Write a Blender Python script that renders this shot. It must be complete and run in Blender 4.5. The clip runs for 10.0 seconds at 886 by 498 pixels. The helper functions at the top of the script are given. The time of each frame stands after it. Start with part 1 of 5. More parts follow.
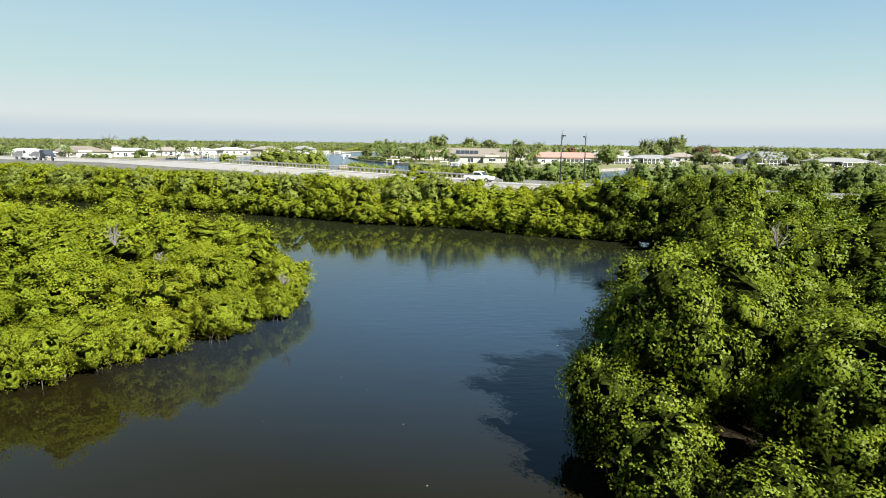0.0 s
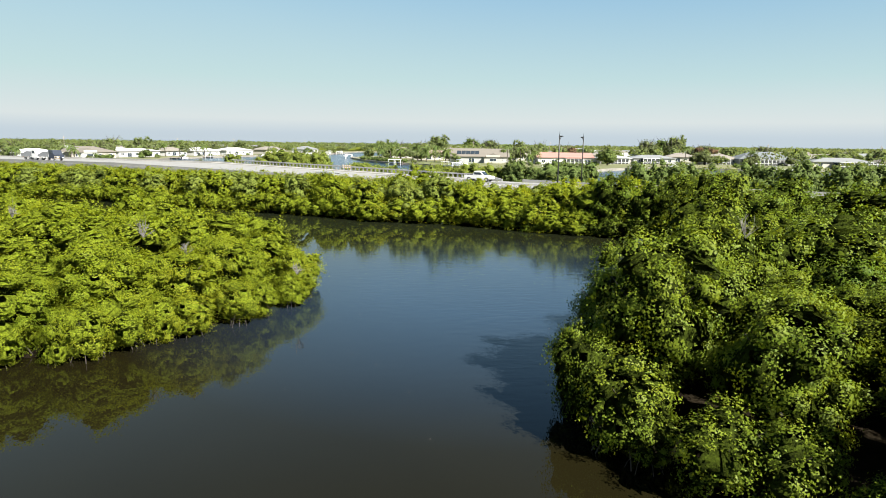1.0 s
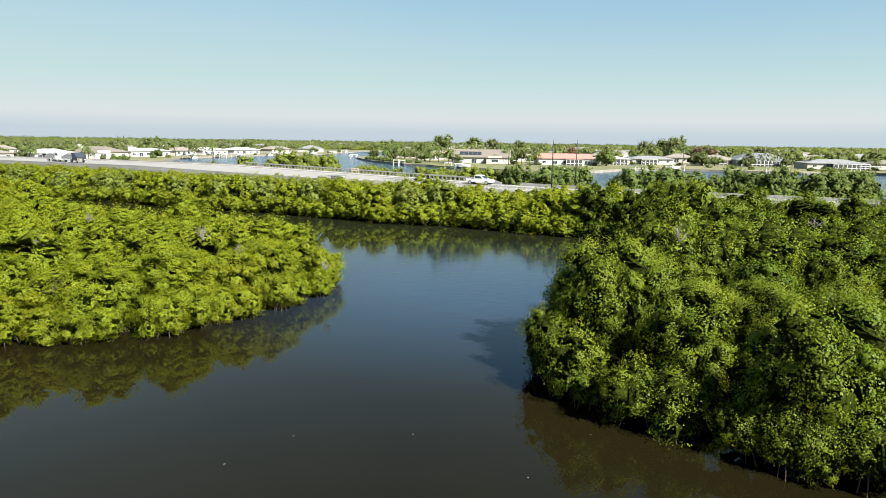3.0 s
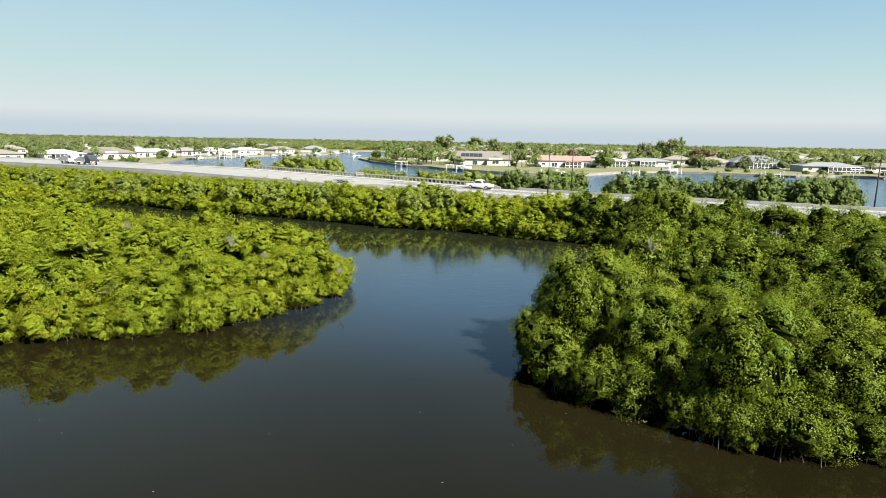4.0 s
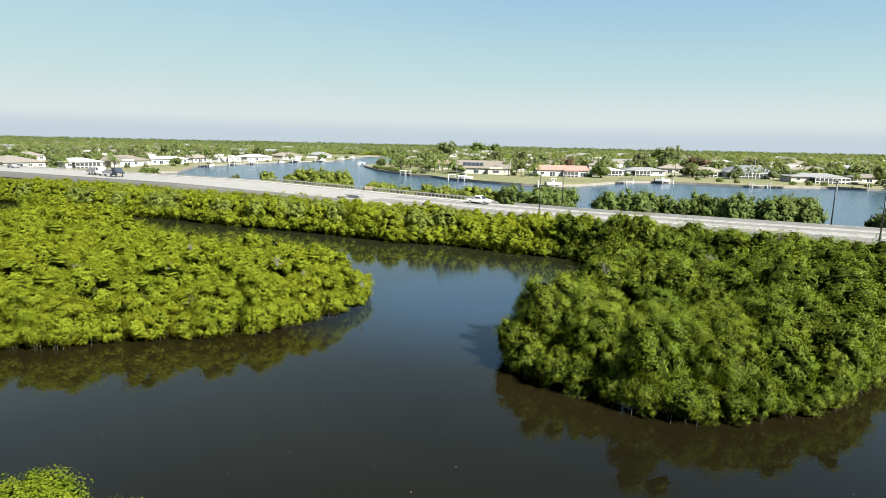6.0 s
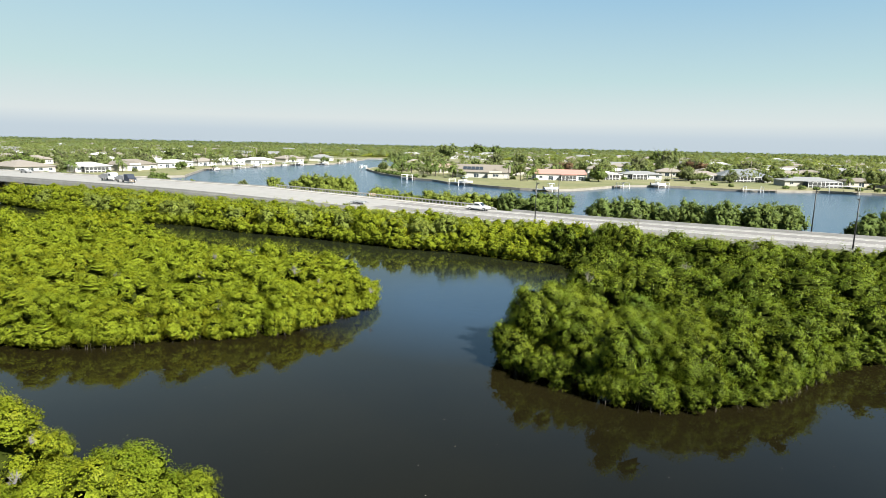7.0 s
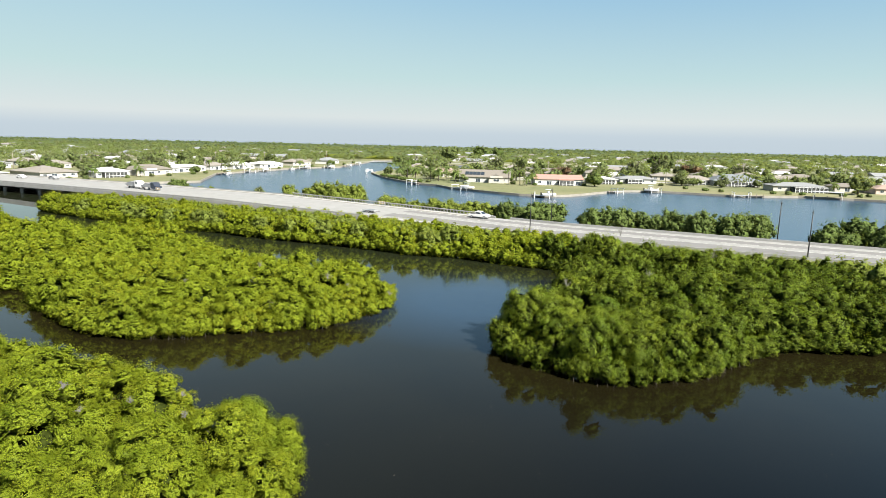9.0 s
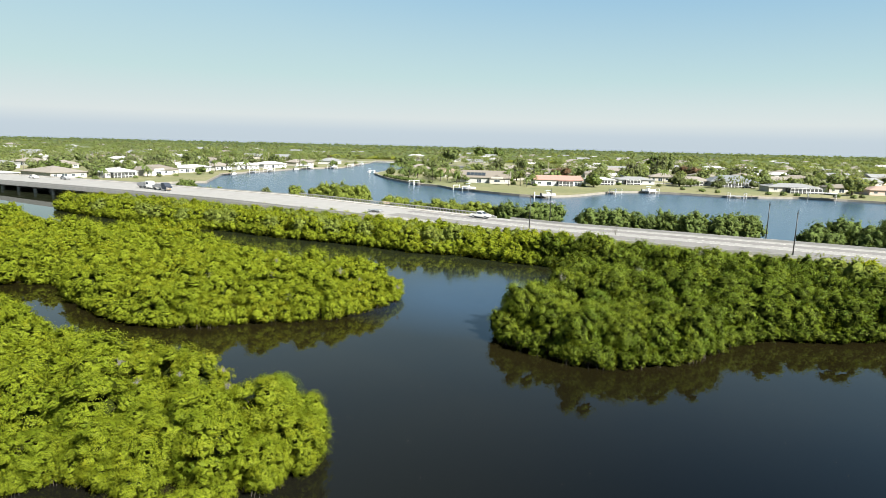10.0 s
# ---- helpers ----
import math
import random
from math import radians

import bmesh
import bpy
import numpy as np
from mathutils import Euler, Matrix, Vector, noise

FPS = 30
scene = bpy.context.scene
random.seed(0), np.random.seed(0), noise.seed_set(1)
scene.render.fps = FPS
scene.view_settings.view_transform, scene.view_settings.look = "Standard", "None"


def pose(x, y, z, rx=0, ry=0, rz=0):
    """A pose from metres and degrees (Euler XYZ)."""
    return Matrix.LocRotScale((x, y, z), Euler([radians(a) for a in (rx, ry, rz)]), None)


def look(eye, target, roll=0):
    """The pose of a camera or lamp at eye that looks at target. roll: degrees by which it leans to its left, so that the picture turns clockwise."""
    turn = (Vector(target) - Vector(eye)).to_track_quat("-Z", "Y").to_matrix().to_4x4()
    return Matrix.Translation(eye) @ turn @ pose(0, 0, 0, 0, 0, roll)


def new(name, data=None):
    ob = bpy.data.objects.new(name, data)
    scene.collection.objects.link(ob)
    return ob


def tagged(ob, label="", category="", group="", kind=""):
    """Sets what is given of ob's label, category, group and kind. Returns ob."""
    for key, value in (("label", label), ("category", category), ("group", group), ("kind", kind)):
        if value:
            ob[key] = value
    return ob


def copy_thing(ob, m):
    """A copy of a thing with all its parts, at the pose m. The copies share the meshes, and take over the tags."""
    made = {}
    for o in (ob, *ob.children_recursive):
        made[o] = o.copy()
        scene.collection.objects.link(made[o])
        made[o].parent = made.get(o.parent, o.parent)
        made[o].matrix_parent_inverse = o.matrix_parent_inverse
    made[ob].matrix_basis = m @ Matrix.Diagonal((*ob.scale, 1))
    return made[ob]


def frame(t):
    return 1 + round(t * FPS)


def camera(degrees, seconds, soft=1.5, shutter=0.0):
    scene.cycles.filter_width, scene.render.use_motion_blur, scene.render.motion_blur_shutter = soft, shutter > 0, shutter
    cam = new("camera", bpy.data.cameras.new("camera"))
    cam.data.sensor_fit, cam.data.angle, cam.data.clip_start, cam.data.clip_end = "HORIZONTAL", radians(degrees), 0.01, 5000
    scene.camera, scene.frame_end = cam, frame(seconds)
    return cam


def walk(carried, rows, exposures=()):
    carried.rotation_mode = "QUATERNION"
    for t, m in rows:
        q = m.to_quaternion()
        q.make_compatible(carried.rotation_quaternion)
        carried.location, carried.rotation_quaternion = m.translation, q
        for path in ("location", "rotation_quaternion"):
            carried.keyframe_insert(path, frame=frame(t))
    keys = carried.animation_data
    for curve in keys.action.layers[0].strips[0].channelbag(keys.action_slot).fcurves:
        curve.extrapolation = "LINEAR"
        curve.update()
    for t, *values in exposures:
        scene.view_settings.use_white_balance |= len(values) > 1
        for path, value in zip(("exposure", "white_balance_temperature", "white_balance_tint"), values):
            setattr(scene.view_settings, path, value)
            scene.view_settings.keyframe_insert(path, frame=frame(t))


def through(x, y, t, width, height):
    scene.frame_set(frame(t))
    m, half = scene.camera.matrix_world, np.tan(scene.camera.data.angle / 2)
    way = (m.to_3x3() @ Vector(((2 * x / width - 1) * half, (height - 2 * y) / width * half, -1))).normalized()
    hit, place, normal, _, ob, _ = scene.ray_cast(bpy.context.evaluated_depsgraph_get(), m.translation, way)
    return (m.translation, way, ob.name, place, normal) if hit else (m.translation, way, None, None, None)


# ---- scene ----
cam = camera(73.0, 10.0, 0.8)
PATH = [
    (0, (-1.01, -0.24, 9.289), (-1.003, 1.73, 8.942), 0.7),
    (0.5, (-1.007, -1.522, 9.259), (-1.003, 0.448, 8.913), 0.7),
    (1, (-1.008, -2.917, 9.296), (-1.005, -0.947, 8.95), 0.7),
    (1.5, (-0.97, -4.507, 9.491), (-0.97, -2.537, 9.145), 0.7),
    (2, (-0.927, -6.275, 9.794), (-0.931, -4.306, 9.445), 0.72),
    (2.5, (-0.914, -8.194, 10.207), (-0.92, -6.225, 9.856), 0.75),
    (4, (-0.959, -15.011, 12.24), (-0.97, -13.044, 11.883), 1.0),
    (4.5, (-0.983, -17.691, 12.995), (-0.996, -15.723, 12.642), 1.1),
    (5, (-0.95, -20.449, 13.969), (-0.965, -18.481, 13.615), 1.1),
    (5.5, (-0.905, -23.276, 14.946), (-0.921, -21.308, 14.594), 1.2),
    (7, (-0.933, -32.007, 17.968), (-0.953, -30.038, 17.619), 1.27),
    (7.5, (-1.03, -35.18, 19.013), (-1.051, -33.211, 18.662), 1.3),
    (8, (-1.071, -38.485, 20.007), (-1.096, -36.516, 19.655), 1.3),
    (8.5, (-1.249, -41.865, 21.012), (-1.274, -39.896, 20.661), 1.3),
    (9, (-1.399, -45.182, 21.674), (-1.425, -43.213, 21.322), 1.32),
    (9.5, (-1.634, -48.249, 22.066), (-1.66, -46.28, 21.714), 1.37),
    (10, (-1.85, -50.998, 22.304), (-1.878, -49.029, 21.952), 1.4),
]
walk(cam, [(t, look(eye, target, roll)) for t, eye, target, roll in PATH])

from mathutils.geometry import tessellate_polygon

# ---- light ----
SUN = Vector((0.53, -0.545, 0.65)).normalized()
world = bpy.data.worlds.new("sky")
scene.world = world
world.use_nodes = True
wt = world.node_tree
wt.nodes.clear()
sky = wt.nodes.new("ShaderNodeTexSky")
sky.sky_type = "NISHITA"
sky.sun_disc = False
sky.sun_elevation = math.asin(SUN.z)
sky.sun_rotation = math.atan2(SUN.x, SUN.y)
sky.air_density, sky.dust_density, sky.ozone_density = 1.0, 0.6, 1.0
# pale sea haze low over the horizon, over a clear sky
where = wt.nodes.new("ShaderNodeTexCoord")
split = wt.nodes.new("ShaderNodeSeparateXYZ")
wt.links.new(where.outputs["Generated"], split.inputs[0])
haze = wt.nodes.new("ShaderNodeValToRGB")
stops = ((0.0, (1, 1, 1), 1.0), (0.10, (1, 1, 1), 1.0), (0.22, (1, 1, 1), 1.0), (0.36, (1, 1, 1), 0.9), (0.70, (1, 1, 1), 0.0))
while len(haze.color_ramp.elements) < len(stops):
    haze.color_ramp.elements.new(0.5)
for el, (at, c, v) in zip(haze.color_ramp.elements, stops):
    el.position, el.color = at, (v, v, v, 1)
wt.links.new(split.outputs["Z"], haze.inputs[0])
tint = wt.nodes.new("ShaderNodeValToRGB")
stops = ((0.0, (4.2, 4.9, 5.4)), (0.014, (4.3, 5.0, 5.5)), (0.036, (5.4, 5.9, 5.9)), (0.10, (4.2, 5.6, 5.7)), (0.23, (2.9, 4.6, 5.8)), (0.40, (2.1, 3.7, 5.2)))
while len(tint.color_ramp.elements) < len(stops):
    tint.color_ramp.elements.new(0.5)
for el, (at, c) in zip(tint.color_ramp.elements, stops):
    el.position, el.color = at, (*c, 1)
wt.links.new(split.outputs["Z"], tint.inputs[0])
blend = wt.nodes.new("ShaderNodeMix")
blend.data_type = "RGBA"
wt.links.new(haze.outputs[0], blend.inputs[0])
deep = wt.nodes.new("ShaderNodeMix")
deep.data_type, deep.blend_type = "RGBA", "MULTIPLY"
deep.inputs[0].default_value = 1.0
deep.inputs[7].default_value = (0.37, 0.37, 0.37, 1)
wt.links.new(sky.outputs[0], deep.inputs[6])
wt.links.new(deep.outputs[2], blend.inputs[6])
wt.links.new(tint.outputs[0], blend.inputs[7])
# clear air scatters least at a right angle to the sun, where the sky is deeper and bluer
slant = wt.nodes.new("ShaderNodeVectorMath")
slant.operation = "DOT_PRODUCT"
slant.inputs[1].default_value = SUN
wt.links.new(where.outputs["Generated"], slant.inputs[0])
square = wt.nodes.new("ShaderNodeMath")
square.operation = "MULTIPLY"
wt.links.new(slant.outputs["Value"], square.inputs[0])
wt.links.new(slant.outputs["Value"], square.inputs[1])
depth = wt.nodes.new("ShaderNodeValToRGB")
depth.color_ramp.elements.new(0.5)
for el, (at, c) in zip(depth.color_ramp.elements, ((0.0, (0.72, 0.84, 0.96)), (0.30, (1.02, 1.015, 1.0)), (1.0, (1.12, 1.09, 1.05)))):
    el.position, el.color = at, (*c, 1)
wt.links.new(square.outputs[0], depth.inputs[0])
clear = wt.nodes.new("ShaderNodeMapRange")
clear.inputs["From Min"].default_value, clear.inputs["From Max"].default_value = 0.06, 0.32
wt.links.new(split.outputs["Z"], clear.inputs["Value"])
scatter_mix = wt.nodes.new("ShaderNodeMix")
scatter_mix.data_type, scatter_mix.blend_type = "RGBA", "MULTIPLY"
wt.links.new(clear.outputs[0], scatter_mix.inputs[0])
wt.links.new(blend.outputs[2], scatter_mix.inputs[6])
wt.links.new(depth.outputs[0], scatter_mix.inputs[7])
bg = wt.nodes.new("ShaderNodeBackground")
bg.inputs["Strength"].default_value = 0.0393
wout = wt.nodes.new("ShaderNodeOutputWorld")
wt.links.new(scatter_mix.outputs[2], bg.inputs[0])
wt.links.new(bg.outputs[0], wout.inputs[0])
sun = new("sun", bpy.data.lights.new("sun", "SUN"))
sun.data.energy, sun.data.angle, sun.data.color = 4.9, radians(0.53), (1.0, 0.96, 0.89)
sun.matrix_world = look(SUN * 100, (0, 0, 0))
scene.view_settings.exposure = 1.75


# ---- materials ----
class Nodes:
    """A small hand for building node trees."""

    def __init__(self, name):
        self.mat = bpy.data.materials.new(name)
        self.mat.use_nodes = True
        self.tree = self.mat.node_tree
        self.tree.nodes.clear()
        self.out = self.tree.nodes.new("ShaderNodeOutputMaterial")

    def add(self, kind, **values):
        n = self.tree.nodes.new(kind)
        for k, v in values.items():
            n.inputs[k.replace("_", " ")].default_value = v
        return n

    def link(self, a, b):
        self.tree.links.new(a, b)

    def noise(self, scale, detail=4.0, where="Object", rough=0.6):
        n = self.add("ShaderNodeTexNoise", Scale=scale, Detail=detail, Roughness=rough)
        if where == "World":
            g = self.tree.nodes.new("ShaderNodeNewGeometry")
            self.link(g.outputs["Position"], n.inputs["Vector"])
        else:
            c = self.tree.nodes.new("ShaderNodeTexCoord")
            self.link(c.outputs["Object"], n.inputs["Vector"])
        return n.outputs["Fac"]

    def ramp(self, fac, stops):
        n = self.tree.nodes.new("ShaderNodeValToRGB")
        e = n.color_ramp.elements
        while len(e) < len(stops):
            e.new(0.5)
        for el, (p, c) in zip(e, stops):
            el.position, el.color = p, (*c, 1.0)
        self.link(fac, n.inputs[0])
        return n.outputs[0]

    def mix(self, fac, a, b, how="MIX"):
        n = self.tree.nodes.new("ShaderNodeMix")
        n.data_type, n.blend_type = "RGBA", how
        for sock, v in ((n.inputs[0], fac), (n.inputs[6], a), (n.inputs[7], b)):
            if isinstance(v, (int, float)):
                sock.default_value = v
            elif isinstance(v, tuple):
                sock.default_value = (*v, 1.0)
            else:
                self.link(v, sock)
        return n.outputs[2]

    def bump(self, height, strength, distance):
        n = self.add("ShaderNodeBump", Strength=strength, Distance=distance)
        self.link(height, n.inputs["Height"])
        return n.outputs[0]

    def surface(self, colour, rough=0.8, normal=None, metal=0.0, spec=0.5):
        n = self.add("ShaderNodeBsdfPrincipled", Metallic=metal)
        n.inputs["Specular IOR Level"].default_value = spec
        if isinstance(colour, tuple):
            n.inputs["Base Color"].default_value = (*colour, 1.0)
        else:
            self.link(colour, n.inputs["Base Color"])
        if isinstance(rough, float):
            n.inputs["Roughness"].default_value = rough
        else:
            self.link(rough, n.inputs["Roughness"])
        if normal is not None:
            self.link(normal, n.inputs["Normal"])
        self.link(n.outputs[0], self.out.inputs[0])
        return n


def worn(name, dark, light, scale=2.0, rough=0.8, bump=0.3, metal=0.0, where="Object"):
    """A surface that varies between two tones at two scales."""
    k = Nodes(name)
    big = k.noise(scale, 4.0, where)
    fine = k.noise(scale * 14, 3.0, where)
    base = k.ramp(big, [(0.3, dark), (0.7, light)])
    base = k.mix(0.25, base, k.ramp(fine, [(0.3, tuple(c * 0.75 for c in dark)), (0.7, tuple(min(1, c * 1.1) for c in light))]))
    k.surface(base, rough, k.bump(fine, bump, 0.02), metal)
    return k.mat


HEART = {}


def leafy(name, deep, mid, yellow, patch=0.10, through=0.08, close=1.0, odd=0.74):
    """Leaves: tone by leaf, by bough, by patch of canopy and by tree, with light coming through the blade; and the same
    leaves massed inside a pad, darkened for the shade in there.
    """
    k = Nodes("shaded_mass_" + name)
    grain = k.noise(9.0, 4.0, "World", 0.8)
    # inner growth carries painted shade: mid tone cut down, further by close
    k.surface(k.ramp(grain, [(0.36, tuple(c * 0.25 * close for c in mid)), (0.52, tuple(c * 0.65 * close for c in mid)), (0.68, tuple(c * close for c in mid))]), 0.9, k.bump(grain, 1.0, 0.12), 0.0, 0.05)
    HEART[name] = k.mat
    k = Nodes(name)
    geo = k.tree.nodes.new("ShaderNodeNewGeometry")
    one = k.ramp(geo.outputs["Random Per Island"], [(0.0, deep), (0.55, mid), (1.0, yellow)])
    info = k.tree.nodes.new("ShaderNodeObjectInfo")
    area = k.ramp(k.noise(patch, 3.0, "World"), [(0.30, deep), (0.5, mid), (0.74, yellow)])
    bough = k.ramp(k.noise(0.62, 2.0, "World"), [(0.30, deep), (0.5, mid), (0.72, yellow)])
    tone = k.mix(odd, one, k.mix(0.42, area, bough))
    tone = k.mix(0.15, tone, k.ramp(info.outputs["Random"], [(0.0, deep), (0.5, mid), (1.0, yellow)]))
    p = k.add("ShaderNodeBsdfPrincipled", Roughness=0.5)
    p.inputs["Specular IOR Level"].default_value = 0.12
    k.link(tone, p.inputs["Base Color"])
    tr = k.add("ShaderNodeBsdfTranslucent")
    k.link(k.mix(1.0, tone, (1.25, 1.15, 0.45), "MULTIPLY"), tr.inputs["Color"])
    m = k.add("ShaderNodeMixShader", Fac=through)
    k.link(p.outputs[0], m.inputs[1])
    k.link(tr.outputs[0], m.inputs[2])
    k.link(m.outputs[0], k.out.inputs[0])
    return k.mat


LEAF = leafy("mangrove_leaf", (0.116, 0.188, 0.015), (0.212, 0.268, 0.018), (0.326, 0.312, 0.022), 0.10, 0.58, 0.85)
# greener leaf of bank C, darkened: its shade is put into the colour
LEAF_GREEN_SHADED = leafy("shaded_green_mangrove_leaf", (0.054, 0.106, 0.012), (0.118, 0.166, 0.014), (0.208, 0.214, 0.016), 0.10, 0.32, 0.38)
# near-black crown core: the shade deep inside, painted as a solid shell
k = Nodes("core_shade")
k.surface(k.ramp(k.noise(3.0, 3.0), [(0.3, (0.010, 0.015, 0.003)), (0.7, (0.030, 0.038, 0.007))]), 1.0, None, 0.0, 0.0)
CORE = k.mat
LEAF_DARK = leafy("tree_leaf", (0.070, 0.116, 0.034), (0.120, 0.168, 0.046), (0.172, 0.205, 0.060), 0.05, 0.42)
LEAF_PALE = leafy("pale_leaf", (0.0814, 0.1073, 0.0444), (0.1332, 0.1591, 0.0629), (0.185, 0.1887, 0.0814), 0.03, 0.42)
LEAF_MILD = leafy("garden_leaf", (0.115, 0.160, 0.058), (0.175, 0.220, 0.080), (0.235, 0.262, 0.100), 0.02, 0.58)
LEAF_SAGE = leafy("sage_mangrove_leaf", (0.115, 0.160, 0.032), (0.180, 0.225, 0.042), (0.255, 0.268, 0.050), 0.10, 0.5)
# paled and greyed: the haze of distance is put into this leaf colour
LEAF_FAR_HAZED = leafy("hazed_far_leaf", (0.105, 0.148, 0.070), (0.140, 0.185, 0.086), (0.172, 0.210, 0.100), 0.006, 0.62)
LEAF_RUST = leafy("rust_leaf", (0.0962, 0.0592, 0.0333), (0.1406, 0.0888, 0.0481), (0.1702, 0.1184, 0.0666), 0.03)
BARK = worn("bark", (0.030, 0.024, 0.018), (0.075, 0.062, 0.050), 6.0, 0.9, 0.8)
DEADWOOD = worn("dead_wood", (0.10, 0.094, 0.082), (0.17, 0.158, 0.138), 6.0, 0.9, 0.5)
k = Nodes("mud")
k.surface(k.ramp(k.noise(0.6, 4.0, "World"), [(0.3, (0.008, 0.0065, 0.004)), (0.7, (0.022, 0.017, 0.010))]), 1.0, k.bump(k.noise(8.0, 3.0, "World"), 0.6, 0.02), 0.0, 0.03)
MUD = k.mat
BED = worn("river_bed", (0.050, 0.040, 0.025), (0.080, 0.065, 0.040), 0.05, 0.95, 0.2, where="World")
CONCRETE = worn("concrete", (0.2475, 0.2363, 0.2137), (0.3375, 0.3262, 0.3), 0.5, 0.85, 0.3)
PALE = worn("bleached_concrete", (0.190, 0.190, 0.182), (0.250, 0.249, 0.238), 0.35, 0.85, 0.3, where="World")
ASPHALT = worn("asphalt", (0.118, 0.117, 0.113), (0.158, 0.156, 0.150), 0.3, 0.9, 0.4, where="World")
SAND = worn("sandy_verge", (0.18, 0.165, 0.105), (0.285, 0.2625, 0.195), 0.4, 0.95, 0.5, where="World")
LINE = worn("road_paint", (0.56, 0.552, 0.512), (0.656, 0.648, 0.608), 1.0, 0.7, 0.1)
YELLOW = worn("yellow_paint", (0.60, 0.40, 0.06), (0.72, 0.50, 0.10), 1.0, 0.7, 0.1)
STEEL = worn("dark_steel", (0.015, 0.017, 0.016), (0.035, 0.037, 0.035), 4.0, 0.5, 0.1, 0.3)
GALV = worn("galvanised", (0.38, 0.39, 0.40), (0.52, 0.53, 0.54), 3.0, 0.45, 0.1, 0.6)
TIMBER = worn("weathered_timber", (0.14, 0.12, 0.10), (0.27, 0.24, 0.20), 2.0, 0.9, 0.5)
WHITE = worn("white_paint", (0.50, 0.50, 0.485), (0.62, 0.62, 0.605), 0.8, 0.6, 0.1)


def water_material():
    k = Nodes("water")
    geo = k.tree.nodes.new("ShaderNodeNewGeometry")
    split = k.tree.nodes.new("ShaderNodeSeparateXYZ")
    k.link(geo.outputs["Position"], split.inputs[0])
    squash = k.add("ShaderNodeMapping")
    squash.inputs["Scale"].default_value = (0.55, 1.5, 1.0)
    squash.inputs["Rotation"].default_value = (0, 0, radians(-14))
    k.link(geo.outputs["Position"], squash.inputs["Vector"])
    wave = k.add("ShaderNodeTexNoise", Scale=1.5, Detail=3.0, Roughness=0.55)
    k.link(squash.outputs[0], wave.inputs["Vector"])
    # wind roughens the wide canal and the open reach of the creek; the rest lies calm
    lie = k.tree.nodes.new("ShaderNodeVectorMath")
    lie.operation = "DOT_PRODUCT"
    lie.inputs[1].default_value = (0.47, 0.88, 0.0)
    k.link(geo.outputs["Position"], lie.inputs[0])
    canal = k.add("ShaderNodeMapRange")
    canal.inputs["From Min"].default_value, canal.inputs["From Max"].default_value = 95.0, 112.0
    k.link(lie.outputs["Value"], canal.inputs["Value"])
    off = k.tree.nodes.new("ShaderNodeVectorMath")
    off.operation = "DISTANCE"
    off.inputs[1].default_value = (2.0, 36.0, 0.0)
    k.link(geo.outputs["Position"], off.inputs[0])
    reach = k.add("ShaderNodeMapRange")
    reach.inputs["From Min"].default_value, reach.inputs["From Max"].default_value = 22.0, 7.0
    reach.inputs["To Min"].default_value, reach.inputs["To Max"].default_value = 0.02, 0.42
    k.link(off.outputs["Value"], reach.inputs["Value"])
    both = k.tree.nodes.new("ShaderNodeMath")
    both.operation = "MAXIMUM"
    half = k.tree.nodes.new("ShaderNodeMath")
    half.operation = "MULTIPLY"
    half.inputs[1].default_value = 0.30
    k.link(canal.outputs[0], half.inputs[0])
    k.link(half.outputs[0], both.inputs[0])
    k.link(reach.outputs[0], both.inputs[1])
    gust = k.tree.nodes.new("ShaderNodeMath")
    gust.operation = "MULTIPLY"
    k.link(both.outputs[0], gust.inputs[0])
    k.link(k.ramp(k.noise(0.05, 3.0, "World"), [(0.35, (0.55, 0.55, 0.55)), (0.65, (1, 1, 1))]), gust.inputs[1])
    # the added far water stays smooth, to mirror the pale low sky
    calm = k.add("ShaderNodeMapRange")
    calm.inputs["From Min"].default_value, calm.inputs["From Max"].default_value = 1500.0, 700.0
    k.link(split.outputs["Y"], calm.inputs["Value"])
    wind = k.tree.nodes.new("ShaderNodeMath")
    wind.operation = "MULTIPLY"
    k.link(gust.outputs[0], wind.inputs[0])
    k.link(calm.outputs[0], wind.inputs[1])
    b = k.add("ShaderNodeBump", Distance=0.05)
    k.link(wave.outputs["Fac"], b.inputs["Height"])
    k.link(wind.outputs[0], b.inputs["Strength"])
    gloss = k.add("ShaderNodeMapRange")
    gloss.inputs["To Min"].default_value, gloss.inputs["To Max"].default_value = 0.015, 0.20
    ruffled = k.tree.nodes.new("ShaderNodeMath")
    ruffled.operation = "MULTIPLY"
    k.link(canal.outputs[0], ruffled.inputs[0])
    k.link(calm.outputs[0], ruffled.inputs[1])
    k.link(ruffled.outputs[0], gloss.inputs["Value"])
    # silt clouds the shallow creek; the southern basin takes a darker tone
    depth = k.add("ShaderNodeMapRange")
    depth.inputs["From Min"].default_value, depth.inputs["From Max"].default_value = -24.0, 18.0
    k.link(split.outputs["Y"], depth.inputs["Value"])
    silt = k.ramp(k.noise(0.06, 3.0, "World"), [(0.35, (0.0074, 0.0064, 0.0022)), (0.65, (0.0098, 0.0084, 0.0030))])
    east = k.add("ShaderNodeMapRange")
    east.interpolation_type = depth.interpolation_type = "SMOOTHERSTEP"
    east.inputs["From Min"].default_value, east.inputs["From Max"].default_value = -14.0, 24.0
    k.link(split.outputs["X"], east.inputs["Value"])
    # east side darkened in the colour for the dimmer sky it mirrors
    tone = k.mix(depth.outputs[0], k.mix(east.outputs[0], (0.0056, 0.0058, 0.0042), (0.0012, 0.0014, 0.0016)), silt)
    # sky reflection painted as a blue disc on the open reach
    sky_patch = k.add("ShaderNodeMapRange")
